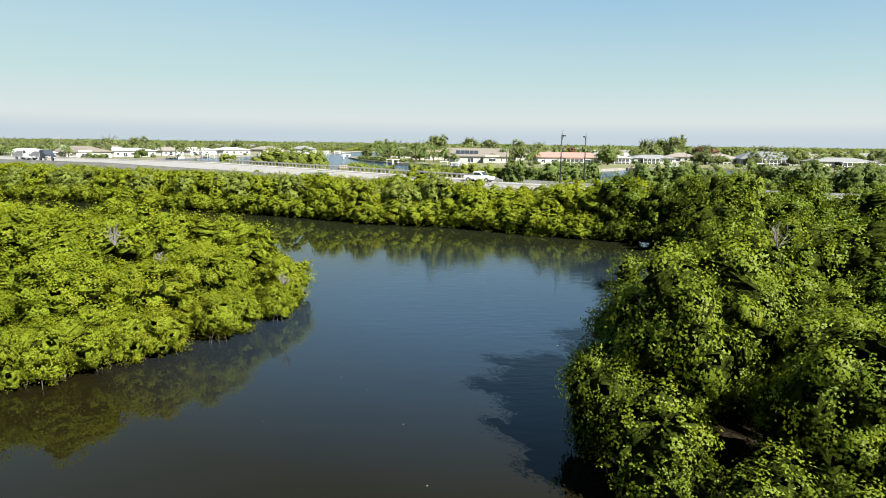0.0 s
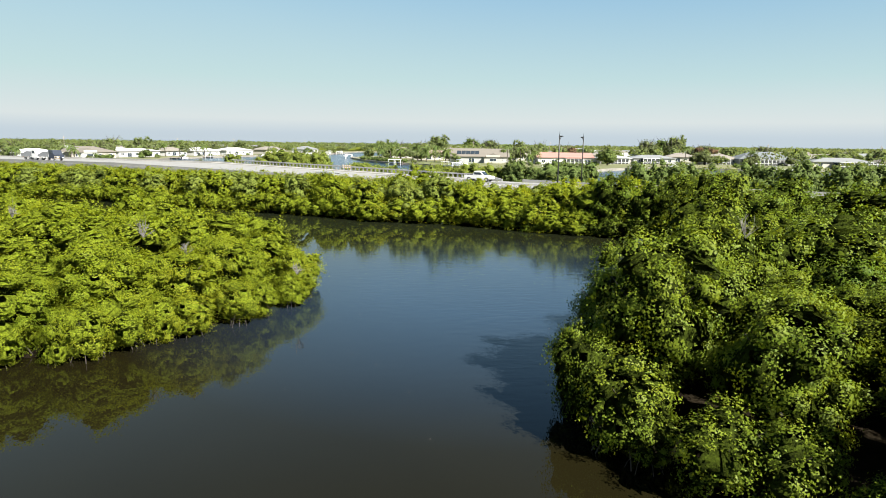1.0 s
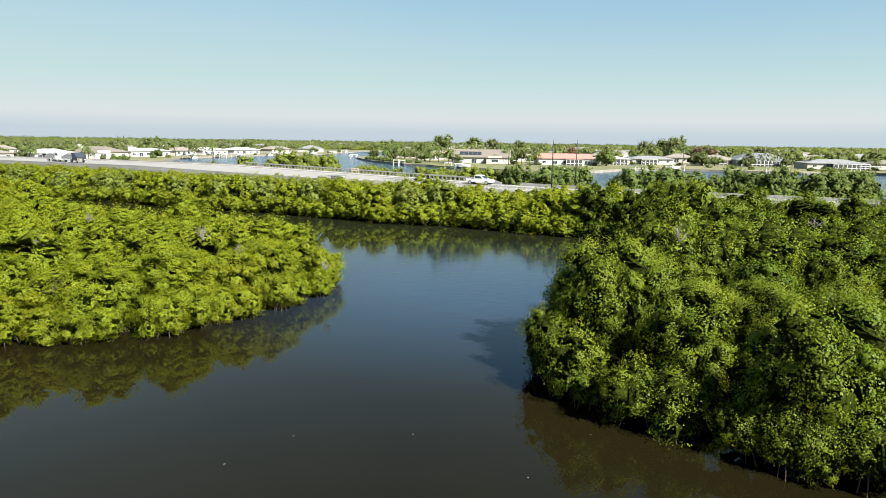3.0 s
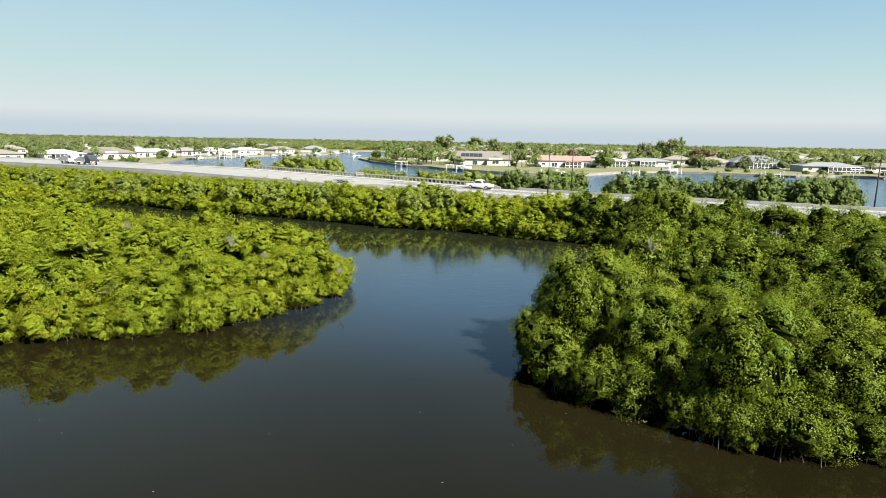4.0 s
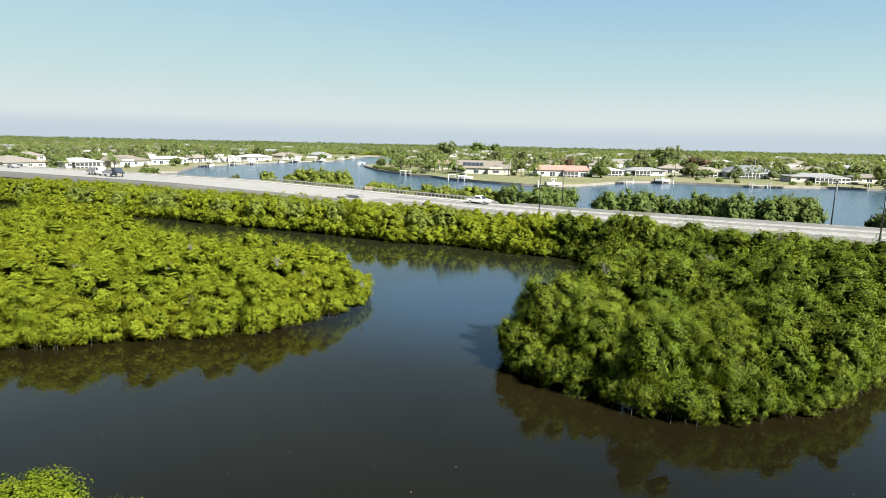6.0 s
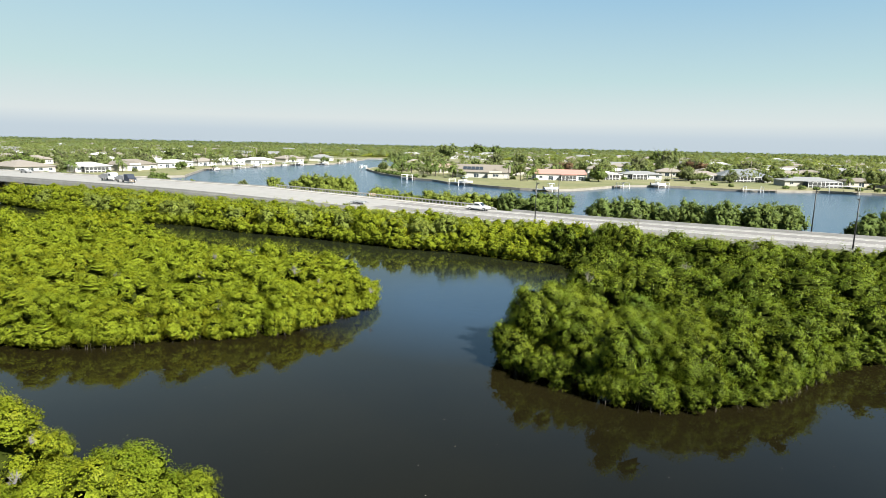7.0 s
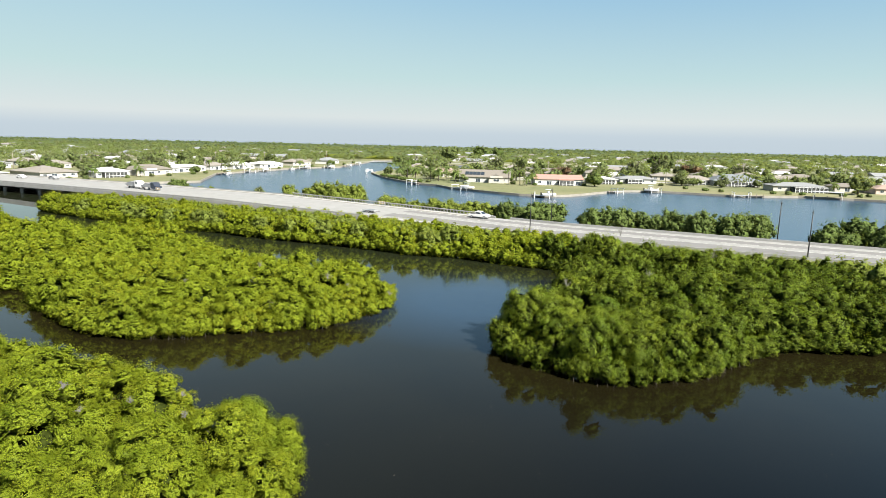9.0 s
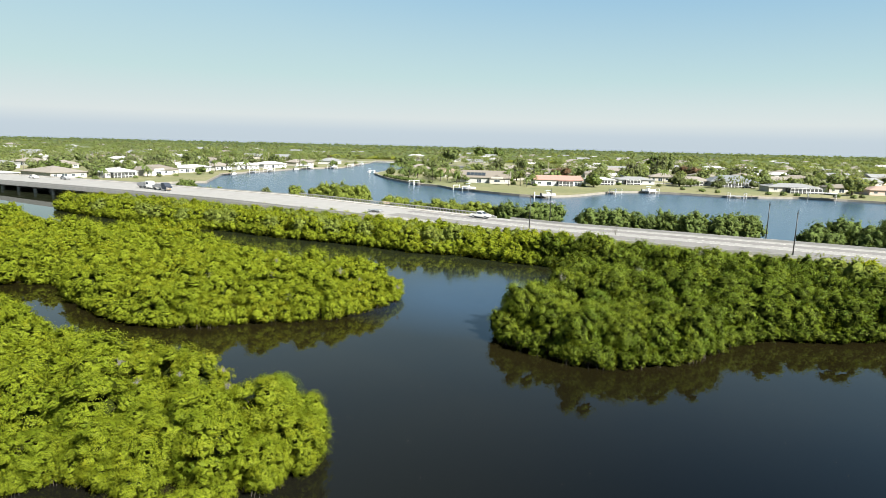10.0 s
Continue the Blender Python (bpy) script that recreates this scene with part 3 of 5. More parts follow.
def leaf_mesh(name, verts, material, corners=3, inner=()):
    """One mesh of separate leaves with so many corners each; inner: the close growth under its pads, and the near-black
    core that stands for shade.
    """
    groups = [verts, *inner]
    verts = np.concatenate(groups)
    n = len(verts) // corners
    me = bpy.data.meshes.new(name)
    me.vertices.add(n * corners)
    me.vertices.foreach_set("co", np.ascontiguousarray(verts[:, :3], np.float32).ravel())
    me.loops.add(n * corners)
    me.loops.foreach_set("vertex_index", np.arange(n * corners, dtype=np.int32))
    me.polygons.add(n)
    me.polygons.foreach_set("loop_start", np.arange(0, n * corners, corners, dtype=np.int32))
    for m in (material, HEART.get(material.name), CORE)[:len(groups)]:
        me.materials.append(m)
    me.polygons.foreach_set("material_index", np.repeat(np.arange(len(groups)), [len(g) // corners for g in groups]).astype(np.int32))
    me.update(calc_edges=True)
    if verts.shape[1] == 6:
        way = me.attributes.new("custom_normal", "FLOAT_VECTOR", "POINT")
        way.data.foreach_set("vector", np.ascontiguousarray(verts[:, 3:], np.float32).ravel())
        me.polygons.foreach_set("use_smooth", np.ones(n, bool))
    return me


def limbs(rng, height, rad, roots):
    """A short trunk with rising limbs, and arched prop roots."""
    bm = bmesh.new()
    tube(bm, (0, 0, 0.5 if roots else 0.0), (0.1, 0.05, height * 0.45), 0.11, 0.08, 6)
    for k in range(5):
        a = k * 1.257 + rng.uniform(-0.4, 0.4)
        p = Vector((0.1, 0.05, height * rng.uniform(0.25, 0.45)))
        q = Vector((math.cos(a) * rad * 0.4, math.sin(a) * rad * 0.4, height * rng.uniform(0.5, 0.6)))
        tube(bm, p, q, 0.05, 0.03, 5)
        tube(bm, q, q + Vector((math.cos(a) * rad * 0.25, math.sin(a) * rad * 0.25, height * 0.10)), 0.03, 0.012, 4)
    return bm


def root_arches(rng, rad):
    bm = bmesh.new()
    for k in range(7):
        a = rng.uniform(0, 6.28)
        reach = rng.uniform(0.5, 0.85) * rad
        last = Vector((0.05, 0, rng.uniform(0.7, 1.3)))
        top = last.z
        for j in range(1, 5):
            f = j / 4
            nxt = Vector((math.cos(a) * reach * f, math.sin(a) * reach * f, top + 0.25 * math.sin(f * 3.1) - (top + 0.5) * f ** 2.2))
            tube(bm, last, nxt, 0.035, 0.03, 4)
            last = nxt
    return bm


def inside(px, py, ring):
    hit = np.zeros(len(px), bool)
    r = np.array(ring)
    for (x0, y0), (x1, y1) in zip(r, np.roll(r, -1, 0)):
        cross = (y0 > py) != (y1 > py)
        hit ^= cross & (px < (x1 - x0) * (py - y0) / (y1 - y0 + 1e-12) + x0)
    return hit


def to_edge(px, py, ring):
    best = np.full(len(px), 1e9)
    r = np.array(ring)
    for a, b in zip(r, np.roll(r, -1, 0)):
        d = b - a
        t = np.clip(((px - a[0]) * d[0] + (py - a[1]) * d[1]) / (d @ d), 0, 1)
        best = np.minimum(best, np.hypot(px - a[0] - t * d[0], py - a[1] - t * d[1]))
    return best


def scatter(rng, ring, gap, x0, x1, y0, y1, margin=0.0):
    """Spread points in a ring, no two nearer than gap."""
    n = int((x1 - x0) * (y1 - y0) / gap ** 2 * 6)
    px, py = rng.uniform(x0, x1, n), rng.uniform(y0, y1, n)
    ok = inside(px, py, ring)
    px, py = px[ok], py[ok]
    ok = to_edge(px, py, ring) > margin
    cells, kept = {}, []
    for x, y in zip(px[ok], py[ok]):
        c = (int(x // gap), int(y // gap))
        if all((x - u) ** 2 + (y - v) ** 2 >= gap * gap for i in (-1, 0, 1) for j in (-1, 0, 1) for u, v in cells.get((c[0] + i, c[1] + j), ())):
            cells.setdefault(c, []).append((x, y))
            kept.append((x, y))
    return np.array(kept)


rng = np.random.default_rng(7)
HIGH = {"A": 4.7, "B": 5.1, "C": 5.5}


def kinds_of(many, pads, per, length, leaf, ragged=0.15, plump=1.0):
    """A few mangroves, built once each: crown, trunk and roots."""
    made = []
    for k in range(many):
        rad, high = 1.9 + 0.15 * (k % 4), 5.0
        leaves, *inner = canopy(rng, rad, high, pads, per, length, ragged=ragged, plump=plump)
        made.append((leaf_mesh("crown", leaves, leaf, 3, inner), mesh_of("trunk", limbs(rng, high, rad, True), BARK, True), mesh_of("prop_root", root_arches(rng, rad), BARK, True)))
    return made


NEAR = kinds_of(6, 34, 380, 0.106, LEAF_GREEN_SHADED, 0.28)
MID = {"A": kinds_of(6, 44, 240, 0.120, LEAF, 0.09, 1.12), "C": kinds_of(5, 36, 200, 0.134, LEAF_GREEN_SHADED, 0.18)}
MID["B"] = MID["A"]
BUSH = {"A": kinds_of(5, 20, 180, 0.165, LEAF, 0.12, 1.1), "C": kinds_of(4, 18, 170, 0.165, LEAF_GREEN_SHADED, 0.15)}
BUSH["B"] = BUSH["A"]
GREEN = "bushy red mangrove with glossy yellow-green leaves over the creek"


def mangrove(x, y, high, kinds, rooted, slim=1.0, label=GREEN):
    crown, wood, roots = kinds[int(rng.integers(len(kinds)))]
    tree = thing("mangrove_tree", (x, y, 0.06), rng.uniform(0, 360), label, "mangrove tree", "mangroves along the creek")
    s = high / 5.0
    tree.scale = (s ** 0.6 * slim, s ** 0.6 * slim, s)
    part("crown", crown, None, tree)
    part("trunk", wood, None, tree)
    if rooted:
        part("prop_root", roots, None, tree)


def thicket(name, label, spots, heights, edges, length, lumps, per, slim=1.0, ragged=0.16, leaf=None):
    """The rest of a wood, as one mass of separate leaves; none are kept inside a neighbour's crown."""
    bag, hearts, cores = [], [], []
    kinds = [(canopy(rng, 2.2, 5.0, lumps, per, length, 0.45, 0.45, ragged, 1.12), canopy(rng, 2.15, 5.0, int(lumps * 1.4), per, length, 0.05, 0.45, ragged, 1.12)) for _ in range(9)]
    spots = np.asarray(spots)
    shape = [(h / 5.0, (h / 5.0) ** 0.5 * rng.uniform(0.95, 1.2) * slim) for h in heights]
    for k, ((x, y), (s, w), e) in enumerate(zip(spots, shape, edges)):
        a = rng.uniform(0, 6.28)
        c, sn = math.cos(a), math.sin(a)
        leaves, heart, core = kinds[rng.integers(9)][1 if e < 5.0 else 0]
        v, q, c3 = (np.stack([x + (v[:, 0] * c - v[:, 1] * sn) * w, y + (v[:, 0] * sn + v[:, 1] * c) * w, 0.06 + v[:, 2] * s, v[:, 3] * c - v[:, 4] * sn, v[:, 3] * sn + v[:, 4] * c, v[:, 5]], 1) for v in (leaves, heart, core))
        mid = v.reshape(-1, 3, 6)[:, 0]
        kept = np.ones(len(mid), bool)
        near = np.nonzero((np.abs(spots - (x, y)) < 5.2).all(1))[0]
        for i in near[near != k]:
            s2, w2 = shape[i]
            p = (mid[:, :3] - (*spots[i], 0.06 + 2.2 * s2)) / (2.1 * w2, 2.1 * w2, 2.45 * s2)
            p[:, 2] = np.maximum(p[:, 2], 0)
            kept &= (p ** 2).sum(1) > 0.62
        bag.append(v.reshape(-1, 3, 6)[kept].reshape(-1, 6))
        hearts.append(q)
        cores.append(c3)
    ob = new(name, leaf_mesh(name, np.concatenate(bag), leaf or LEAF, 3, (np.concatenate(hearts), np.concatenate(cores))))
    return tagged(ob, label, "mangrove", "", "stuff")


def road_gap(x, y):
    """How far a place lies on the creek side of the road's near edge."""
    best = 1e9
    for a, b in zip(ROAD, ROAD[1:]):
        p, q = np.array(a[:2]), np.array(b[:2])
        t = np.clip((np.array([x, y]) - p) @ (q - p) / ((q - p) @ (q - p)), 0, 1)
        best = min(best, np.hypot(*(np.array([x, y]) - p - t * (q - p))) - (a[2] + (b[2] - a[2]) * t))
    return best


def tall(x, y, base):
    """Canopy height, rolling slowly over the wood and lower towards the road."""
    h = base * (1 + 0.16 * noise.noise(Vector((x * 0.09, y * 0.09, 3.0))) + 0.14 * noise.noise(Vector((x * 0.26, y * 0.26, 9.0))) + rng.normal(0, 0.10))
    # a taller stand at the creek's head, and another behind the island
    h += 2.6 * math.exp(-((x - 27) / 12) ** 2 - ((y - 54) / 9) ** 2) + 1.6 * math.exp(-((x - 64) / 10) ** 2 - ((y - 44) / 12) ** 2)
    if y > 62:
        h *= 1 - 0.42 * math.exp(-((x - 7) / 5.5) ** 2)
    h += 2.0 * math.exp(-((x + 66) / 20) ** 2 - ((y - 66) / 14) ** 2)
    gap = max(0.0, road_gap(x, y))
    return max(1.8, min(h, 2.0 + 0.21 * gap if x > 25 else 4.2 + 0.06 * gap if x < -8 else 3.4 + 0.19 * gap))


def fringe(ring, gap, back):
    """Places along a ring, set back from it, a gap apart."""
    r = np.array(inset(ring, back))
    out = []
    for a, b in zip(r, np.roll(r, -1, 0)):
        n = max(1, round(math.dist(a, b) / gap))
        out += [a + (b - a) * (i + rng.uniform(0.2, 0.8)) / n for i in range(n)]
    return np.array(out)


def in_view(p, reach):
    """The wood that is modelled finely: the wedge of ground inside the camera's view, widened by reach."""
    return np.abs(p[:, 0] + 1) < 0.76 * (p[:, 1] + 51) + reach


count = 0
for nm, ring, window, gap in (("A", A, (-60, -8, 15, 48), 2.9), ("B", B, (-60, -10, -24, 19), 2.6), ("C", C, (2, 56, 6, 60), 2.95)):
    spots = scatter(rng, ring, gap, *window, 1.5)
    spots = spots[in_view(spots, 6)]
    edge = to_edge(spots[:, 0], spots[:, 1], ring)
    x, y = spots[:, 0], spots[:, 1]
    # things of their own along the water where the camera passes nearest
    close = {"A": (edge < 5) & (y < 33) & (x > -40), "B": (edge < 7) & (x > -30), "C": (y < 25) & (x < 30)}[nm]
    for (px, py), e in zip(spots[close], edge[close]):
        near = nm == "C" and py < 21 and px < 19
        mangrove(px, py, max(3.0, tall(px, py, HIGH[nm]) * (0.80 if e < 2 and nm != "C" else 1.0)), NEAR if near else MID[nm], e < 2.5, 1.0 if nm == "C" else 1.14)
        count += 1
    rest = spots[~close]
    hs = [tall(px, py, HIGH[nm]) for px, py in rest]
    thicket("mangrove_thicket", "dense yellow-green mangrove thicket on the creek island", rest, hs, edge[~close], 0.175, 24, 96, 1.0, 0.2 if nm == "C" else 0.08, LEAF_GREEN_SHADED if nm == "C" else LEAF)
    # low boughs that hang over the water all along the edge
    rim = fringe(ring, 1.7, 0.75)
    rim = rim[in_view(rim, 4) & (rim[:, 0] > window[0]) & (rim[:, 0] < window[1]) & (rim[:, 1] > window[2] - 6) & (rim[:, 1] < window[3] + 2)]
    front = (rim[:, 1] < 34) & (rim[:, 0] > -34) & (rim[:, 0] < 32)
    for px, py in rim[front]:
        near = nm == "C" and py < 21 and px < 19
        mangrove(px, py, rng.uniform(1.7, 3.0) * (1.2 if nm == "C" and px < 14 else 1.0), BUSH[nm], True, rng.uniform(0.6, 0.95), "low mangrove bush hanging over the water's edge")
        count += 1
    if (~front).any():
        thicket("mangrove_thicket", "low mangrove boughs over the water's edge", rim[~front], rng.uniform(1.8, 3.0, (~front).sum()), np.zeros((~front).sum()), 0.25, 14, 54, 0.9, 0.16, LEAF_GREEN_SHADED if nm == "C" else LEAF)
# farther banks
for ring, windows, base, label in ((A, ((-170, -60, 30, 100), (-60, -8, 48, 82)), 4.3, "mangrove thicket on the far side of the island"),
                                   (B, ((-120, -60, -40, 30), (-60, -30, -40, -24)), 4.6, "mangrove thicket at the creek bend"),
                                   (C, ((-125, 2, 50, 140), (2, 56, 60, 90), (56, 150, -10, 60)), 6.3, "mangrove belt between creek and causeway")):
    spots = np.concatenate([scatter(rng, ring, 3.3, *w, 1.6) for w in windows])
    seen = in_view(spots, 8)
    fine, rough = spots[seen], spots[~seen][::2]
    edge = to_edge(fine[:, 0], fine[:, 1], ring)
    if len(fine):
        grey = rng.uniform(0, 1, len(fine)) < (0.30 if ring is C else 0.0)
        for sort, leaf in ((~grey, LEAF), (grey, LEAF_SAGE)):
            if sort.any():
                thicket("mangrove_thicket", label if leaf is LEAF else "grey-green mangroves scattered through the belt", fine[sort], [tall(px, py, base) for px, py in fine[sort]], edge[sort], 0.28, 20, 46, 1.0, 0.14, leaf)
    if len(rough):
        thicket("mangrove_thicket", label, rough, [tall(px, py, base) for px, py in rough], np.full(len(rough), 9.0), 0.6, 10, 26, 1.4)
    rim = fringe(ring, 1.9, 0.8)
    rim = rim[in_view(rim, 4) & np.array([any(w[0] < p[0] < w[1] and w[2] < p[1] < w[3] for w in windows) for p in rim])]
    if len(rim):
        rim = rim[np.array([road_gap(*p) > 6 for p in rim])]
        thicket("mangrove_thicket", "low mangrove boughs along the bank", rim, rng.uniform(2.0, 3.4, len(rim)), np.zeros(len(rim)), 0.30, 13, 42)

# trees on the canal side of the causeway
def strip_wood(label, x0, x1, back0, back1, high, gap, leaf):
    spots = []
    for _ in range(int((x1 - x0) * (back1 - back0) / gap ** 2 * 1.6)):
        x, back = rng.uniform(x0, x1), rng.uniform(back0, back1)
        edge_y = np.interp(x, [p[0] for p in ROAD[::-1]], [p[1] for p in ROAD[::-1]])
        spots.append((x + back * 0.47, edge_y + back * 0.88))
    spots = np.array(spots)
    hs = [max(1.2, high * rng.uniform(0.55, 1.15)) for _ in spots]
    thicket("mangrove_thicket", label, spots, hs, np.zeros(len(spots)), 0.30, 18, 42, 1.0, 0.28, leaf)


slab("mud_bank", [(26, 103), (30, 112), (74, 94), (130, 68), (126, 55), (88, 74.5)], 0.25, -1.7, MUD, "muddy canal bank below the causeway", "mud bank")
strip_wood("dark green mangroves between causeway and canal", 29, 66, 5, 13, 7.6, 2.9, LEAF_DARK)
strip_wood("dark green mangroves beside the canal", 75, 130, 5, 13, 7.8, 2.9, LEAF_DARK)
strip_wood("round dark mangroves behind the parapet end", 9, 21, 6, 15, 7.0, 3.1, LEAF_DARK)
strip_wood("low pale mangrove scrub behind the parapet", -32, 6, 8, 20, 5.4, 4.0, LEAF_SAGE)
strip_wood("grey-green mangrove island in the canal", -66, -42, 14, 26, 7.0, 3.3, LEAF_SAGE)
strip_wood("lone mangrove bush in the canal", -86, -80, 14, 20, 4.4, 3.4, LEAF_PALE)
strip_wood("bright low mangrove scrub by the bridge", -104, -94, 8, 16, 3.4, 3.0, LEAF)
strip_wood("mangrove bush beside the bridge end", -122, -114, 10, 18, 5.0, 3.0, LEAF_DARK)


# ---- dead branches and stakes ----
def dead_branch(x, y, z, size):
    size *= 0.75
    bm = bmesh.new()
    for k in range(9):
        a, up = rng.uniform(0, 6.28), rng.uniform(0.35, 1.0)
        p = Vector((0, 0, 0))
        q = Vector((math.cos(a) * size * (1.1 - up), math.sin(a) * size * (1.1 - up), size * up))
        tube(bm, p, q, 0.020, 0.012, 4)
        for j in range(3):
            tube(bm, p.lerp(q, 0.45 + 0.2 * j), p.lerp(q, 0.6 + 0.2 * j) + Vector(rng.normal(0, 0.22 * size, 3)), 0.010, 0.005, 3)
    ob = new("dead_branch", mesh_of("dead_branch", bm, DEADWOOD))
    ob.matrix_basis = pose(x, y, z)
    tagged(ob, "bare grey dead branches standing out of the canopy", "branch", "dead branches")


for x, y, z, size in ((-16.9, 28.5, 4.2, 1.3), (12.2, 22.9, 5.4, 1.3), (-25, 25, 4.3, 1.1), (-22, 21.5, 2.2, 1.2), (-9.2, 30.2, 1.9, 0.9), (-21.5, -9.8, 4.9, 0.6), (-24, -11, 4.8, 0.5),
                      (-13.2, -16.4, 0.7, 1.0), (-19, -8, 4.6, 0.5), (9.6, 61.5, 1.0, 2.0), (21, 56, 3.0, 2.6), (32, 72, 4.2, 2.8), (29, 15.5, 0.4, 1.2), (-27, 33, 4.6, 1.0), (-33, 24, 4.2, 1.0), (-14, 27, 3.6, 0.8), (-17.5, -11, 4.6, 0.7), (-27, -8, 4.9, 0.8), (24, 30, 5.4, 1.1), (38, 44, 5.4, 1.4)):
    dead_branch(x, y, z, size)
bm = bmesh.new()
tube(bm, (0, 0, -1.6), (0.05, 0.02, 0.9), 0.05, 0.04, 6)
tagged(new("stake", mesh_of("stake", bm, DEADWOOD)), "thin grey stake standing in the water", "stake").matrix_basis = pose(-15.9, 22.3, 0)

# flecks on the water
n = 170
flecks = np.stack([rng.uniform(-30, 40, n), rng.uniform(-30, 30, n), np.full(n, 0.012)], 1)
ok = ~(inside(flecks[:, 0], flecks[:, 1], A) | inside(flecks[:, 0], flecks[:, 1], B) | inside(flecks[:, 0], flecks[:, 1], C))
tagged(new("floating_leaves", leaf_mesh("floating_leaves", kites(rng, flecks[ok], np.tile([0.0, 0, 9.0], (ok.sum(), 1)), 0.10, 0.05, 0.02), DEADWOOD, 4)), "pale leaves and flecks afloat on the creek", "leaves", "", "stuff")


# ---- houses ----
def paint(name, c, scale=0.7):
    return worn(name, tuple(v * 0.68 for v in c), tuple(v * 0.80 for v in c), scale, 0.75, 0.15)


ROOFS = {"red": paint("red_roof_tile", (0.40, 0.225, 0.185)), "grey": paint("grey_shingle", (0.24, 0.25, 0.25)), "brown": paint("brown_shingle", (0.20, 0.18, 0.15)),
         "tan": paint("tan_shingle", (0.255, 0.232, 0.200)), "white": paint("white_roof", (0.54, 0.54, 0.53)), "pink": paint("clay_roof", (0.34, 0.25, 0.20)), "slate": paint("slate_roof", (0.17, 0.19, 0.20))}
WALLS = {"white": paint("white_stucco", (0.60, 0.595, 0.575)), "cream": paint("cream_stucco", (0.50, 0.47, 0.41)), "grey": paint("grey_stucco", (0.45, 0.45, 0.43)), "pink": paint("pink_stucco", (0.62, 0.47, 0.40)),
         "blue": paint("pale_blue_stucco", (0.52, 0.60, 0.64))}
k = Nodes("window_glass")
k.surface((0.03, 0.04, 0.05), 0.08)
GLASS = k.mat
k = Nodes("insect_screen")
p = k.add("ShaderNodeBsdfPrincipled", Roughness=0.9)
p.inputs["Base Color"].default_value = (0.06, 0.065, 0.065, 1)
tr = k.add("ShaderNodeBsdfTransparent")
m = k.add("ShaderNodeMixShader", Fac=0.35)
k.link(p.outputs[0], m.inputs[1])
k.link(tr.outputs[0], m.inputs[2])
k.link(m.outputs[0], k.out.inputs[0])
SCREEN = k.mat


def hip_roof(w, d, z, rise, over, gable):
    """A roof over a plan of w by d with its front at y = 0; gable: ridge ends stand upright."""
    bm = bmesh.new()
    x0, x1, y0, y1 = -w / 2 - over, w / 2 + over, -over, d + over
    run = 0.0 if gable else min((y1 - y0) / 2, (x1 - x0) / 2 - 0.3)
    b = [bm.verts.new(p) for p in ((x0, y0, z), (x1, y0, z), (x1, y1, z), (x0, y1, z))]
    t = [bm.verts.new(p) for p in ((x0, y0, z + 0.22), (x1, y0, z + 0.22), (x1, y1, z + 0.22), (x0, y1, z + 0.22))]
    r = [bm.verts.new(p) for p in ((x0 + run, (y0 + y1) / 2, z + rise), (x1 - run, (y0 + y1) / 2, z + rise))]
    bm.faces.new(b[::-1])
    for i in range(4):
        bm.faces.new((b[i], b[(i + 1) % 4], t[(i + 1) % 4], t[i]))
    bm.faces.new((t[0], t[1], r[1], r[0]))
    bm.faces.new((t[2], t[3], r[0], r[1]))
    bm.faces.new((t[1], t[2], r[1]))
    bm.faces.new((t[3], t[0], r[0]))
    return bm


def window(parent, x, z, w, h, y=0.0):
    """A framed window standing in a front wall at y, with a pane set back in it."""
    f = part("window", boxes((x - w / 2, y - 0.06, z, x - w / 2 + 0.1, y + 0.05, z + h), (x + w / 2 - 0.1, y - 0.06, z, x + w / 2, y + 0.05, z + h), (x - w / 2 + 0.1, y - 0.06, z, x + w / 2 - 0.1, y + 0.05, z + 0.1),
                             (x - w / 2 + 0.1, y - 0.06, z + h - 0.1, x + w / 2 - 0.1, y + 0.05, z + h), (x - 0.04, y - 0.05, z + 0.1, x + 0.04, y + 0.04, z + h - 0.1)), WHITE, parent)
    part("pane", boxes((x - w / 2 + 0.1, y - 0.03, z + 0.1, x + w / 2 - 0.1, y - 0.01, z + h - 0.1)), GLASS, f)


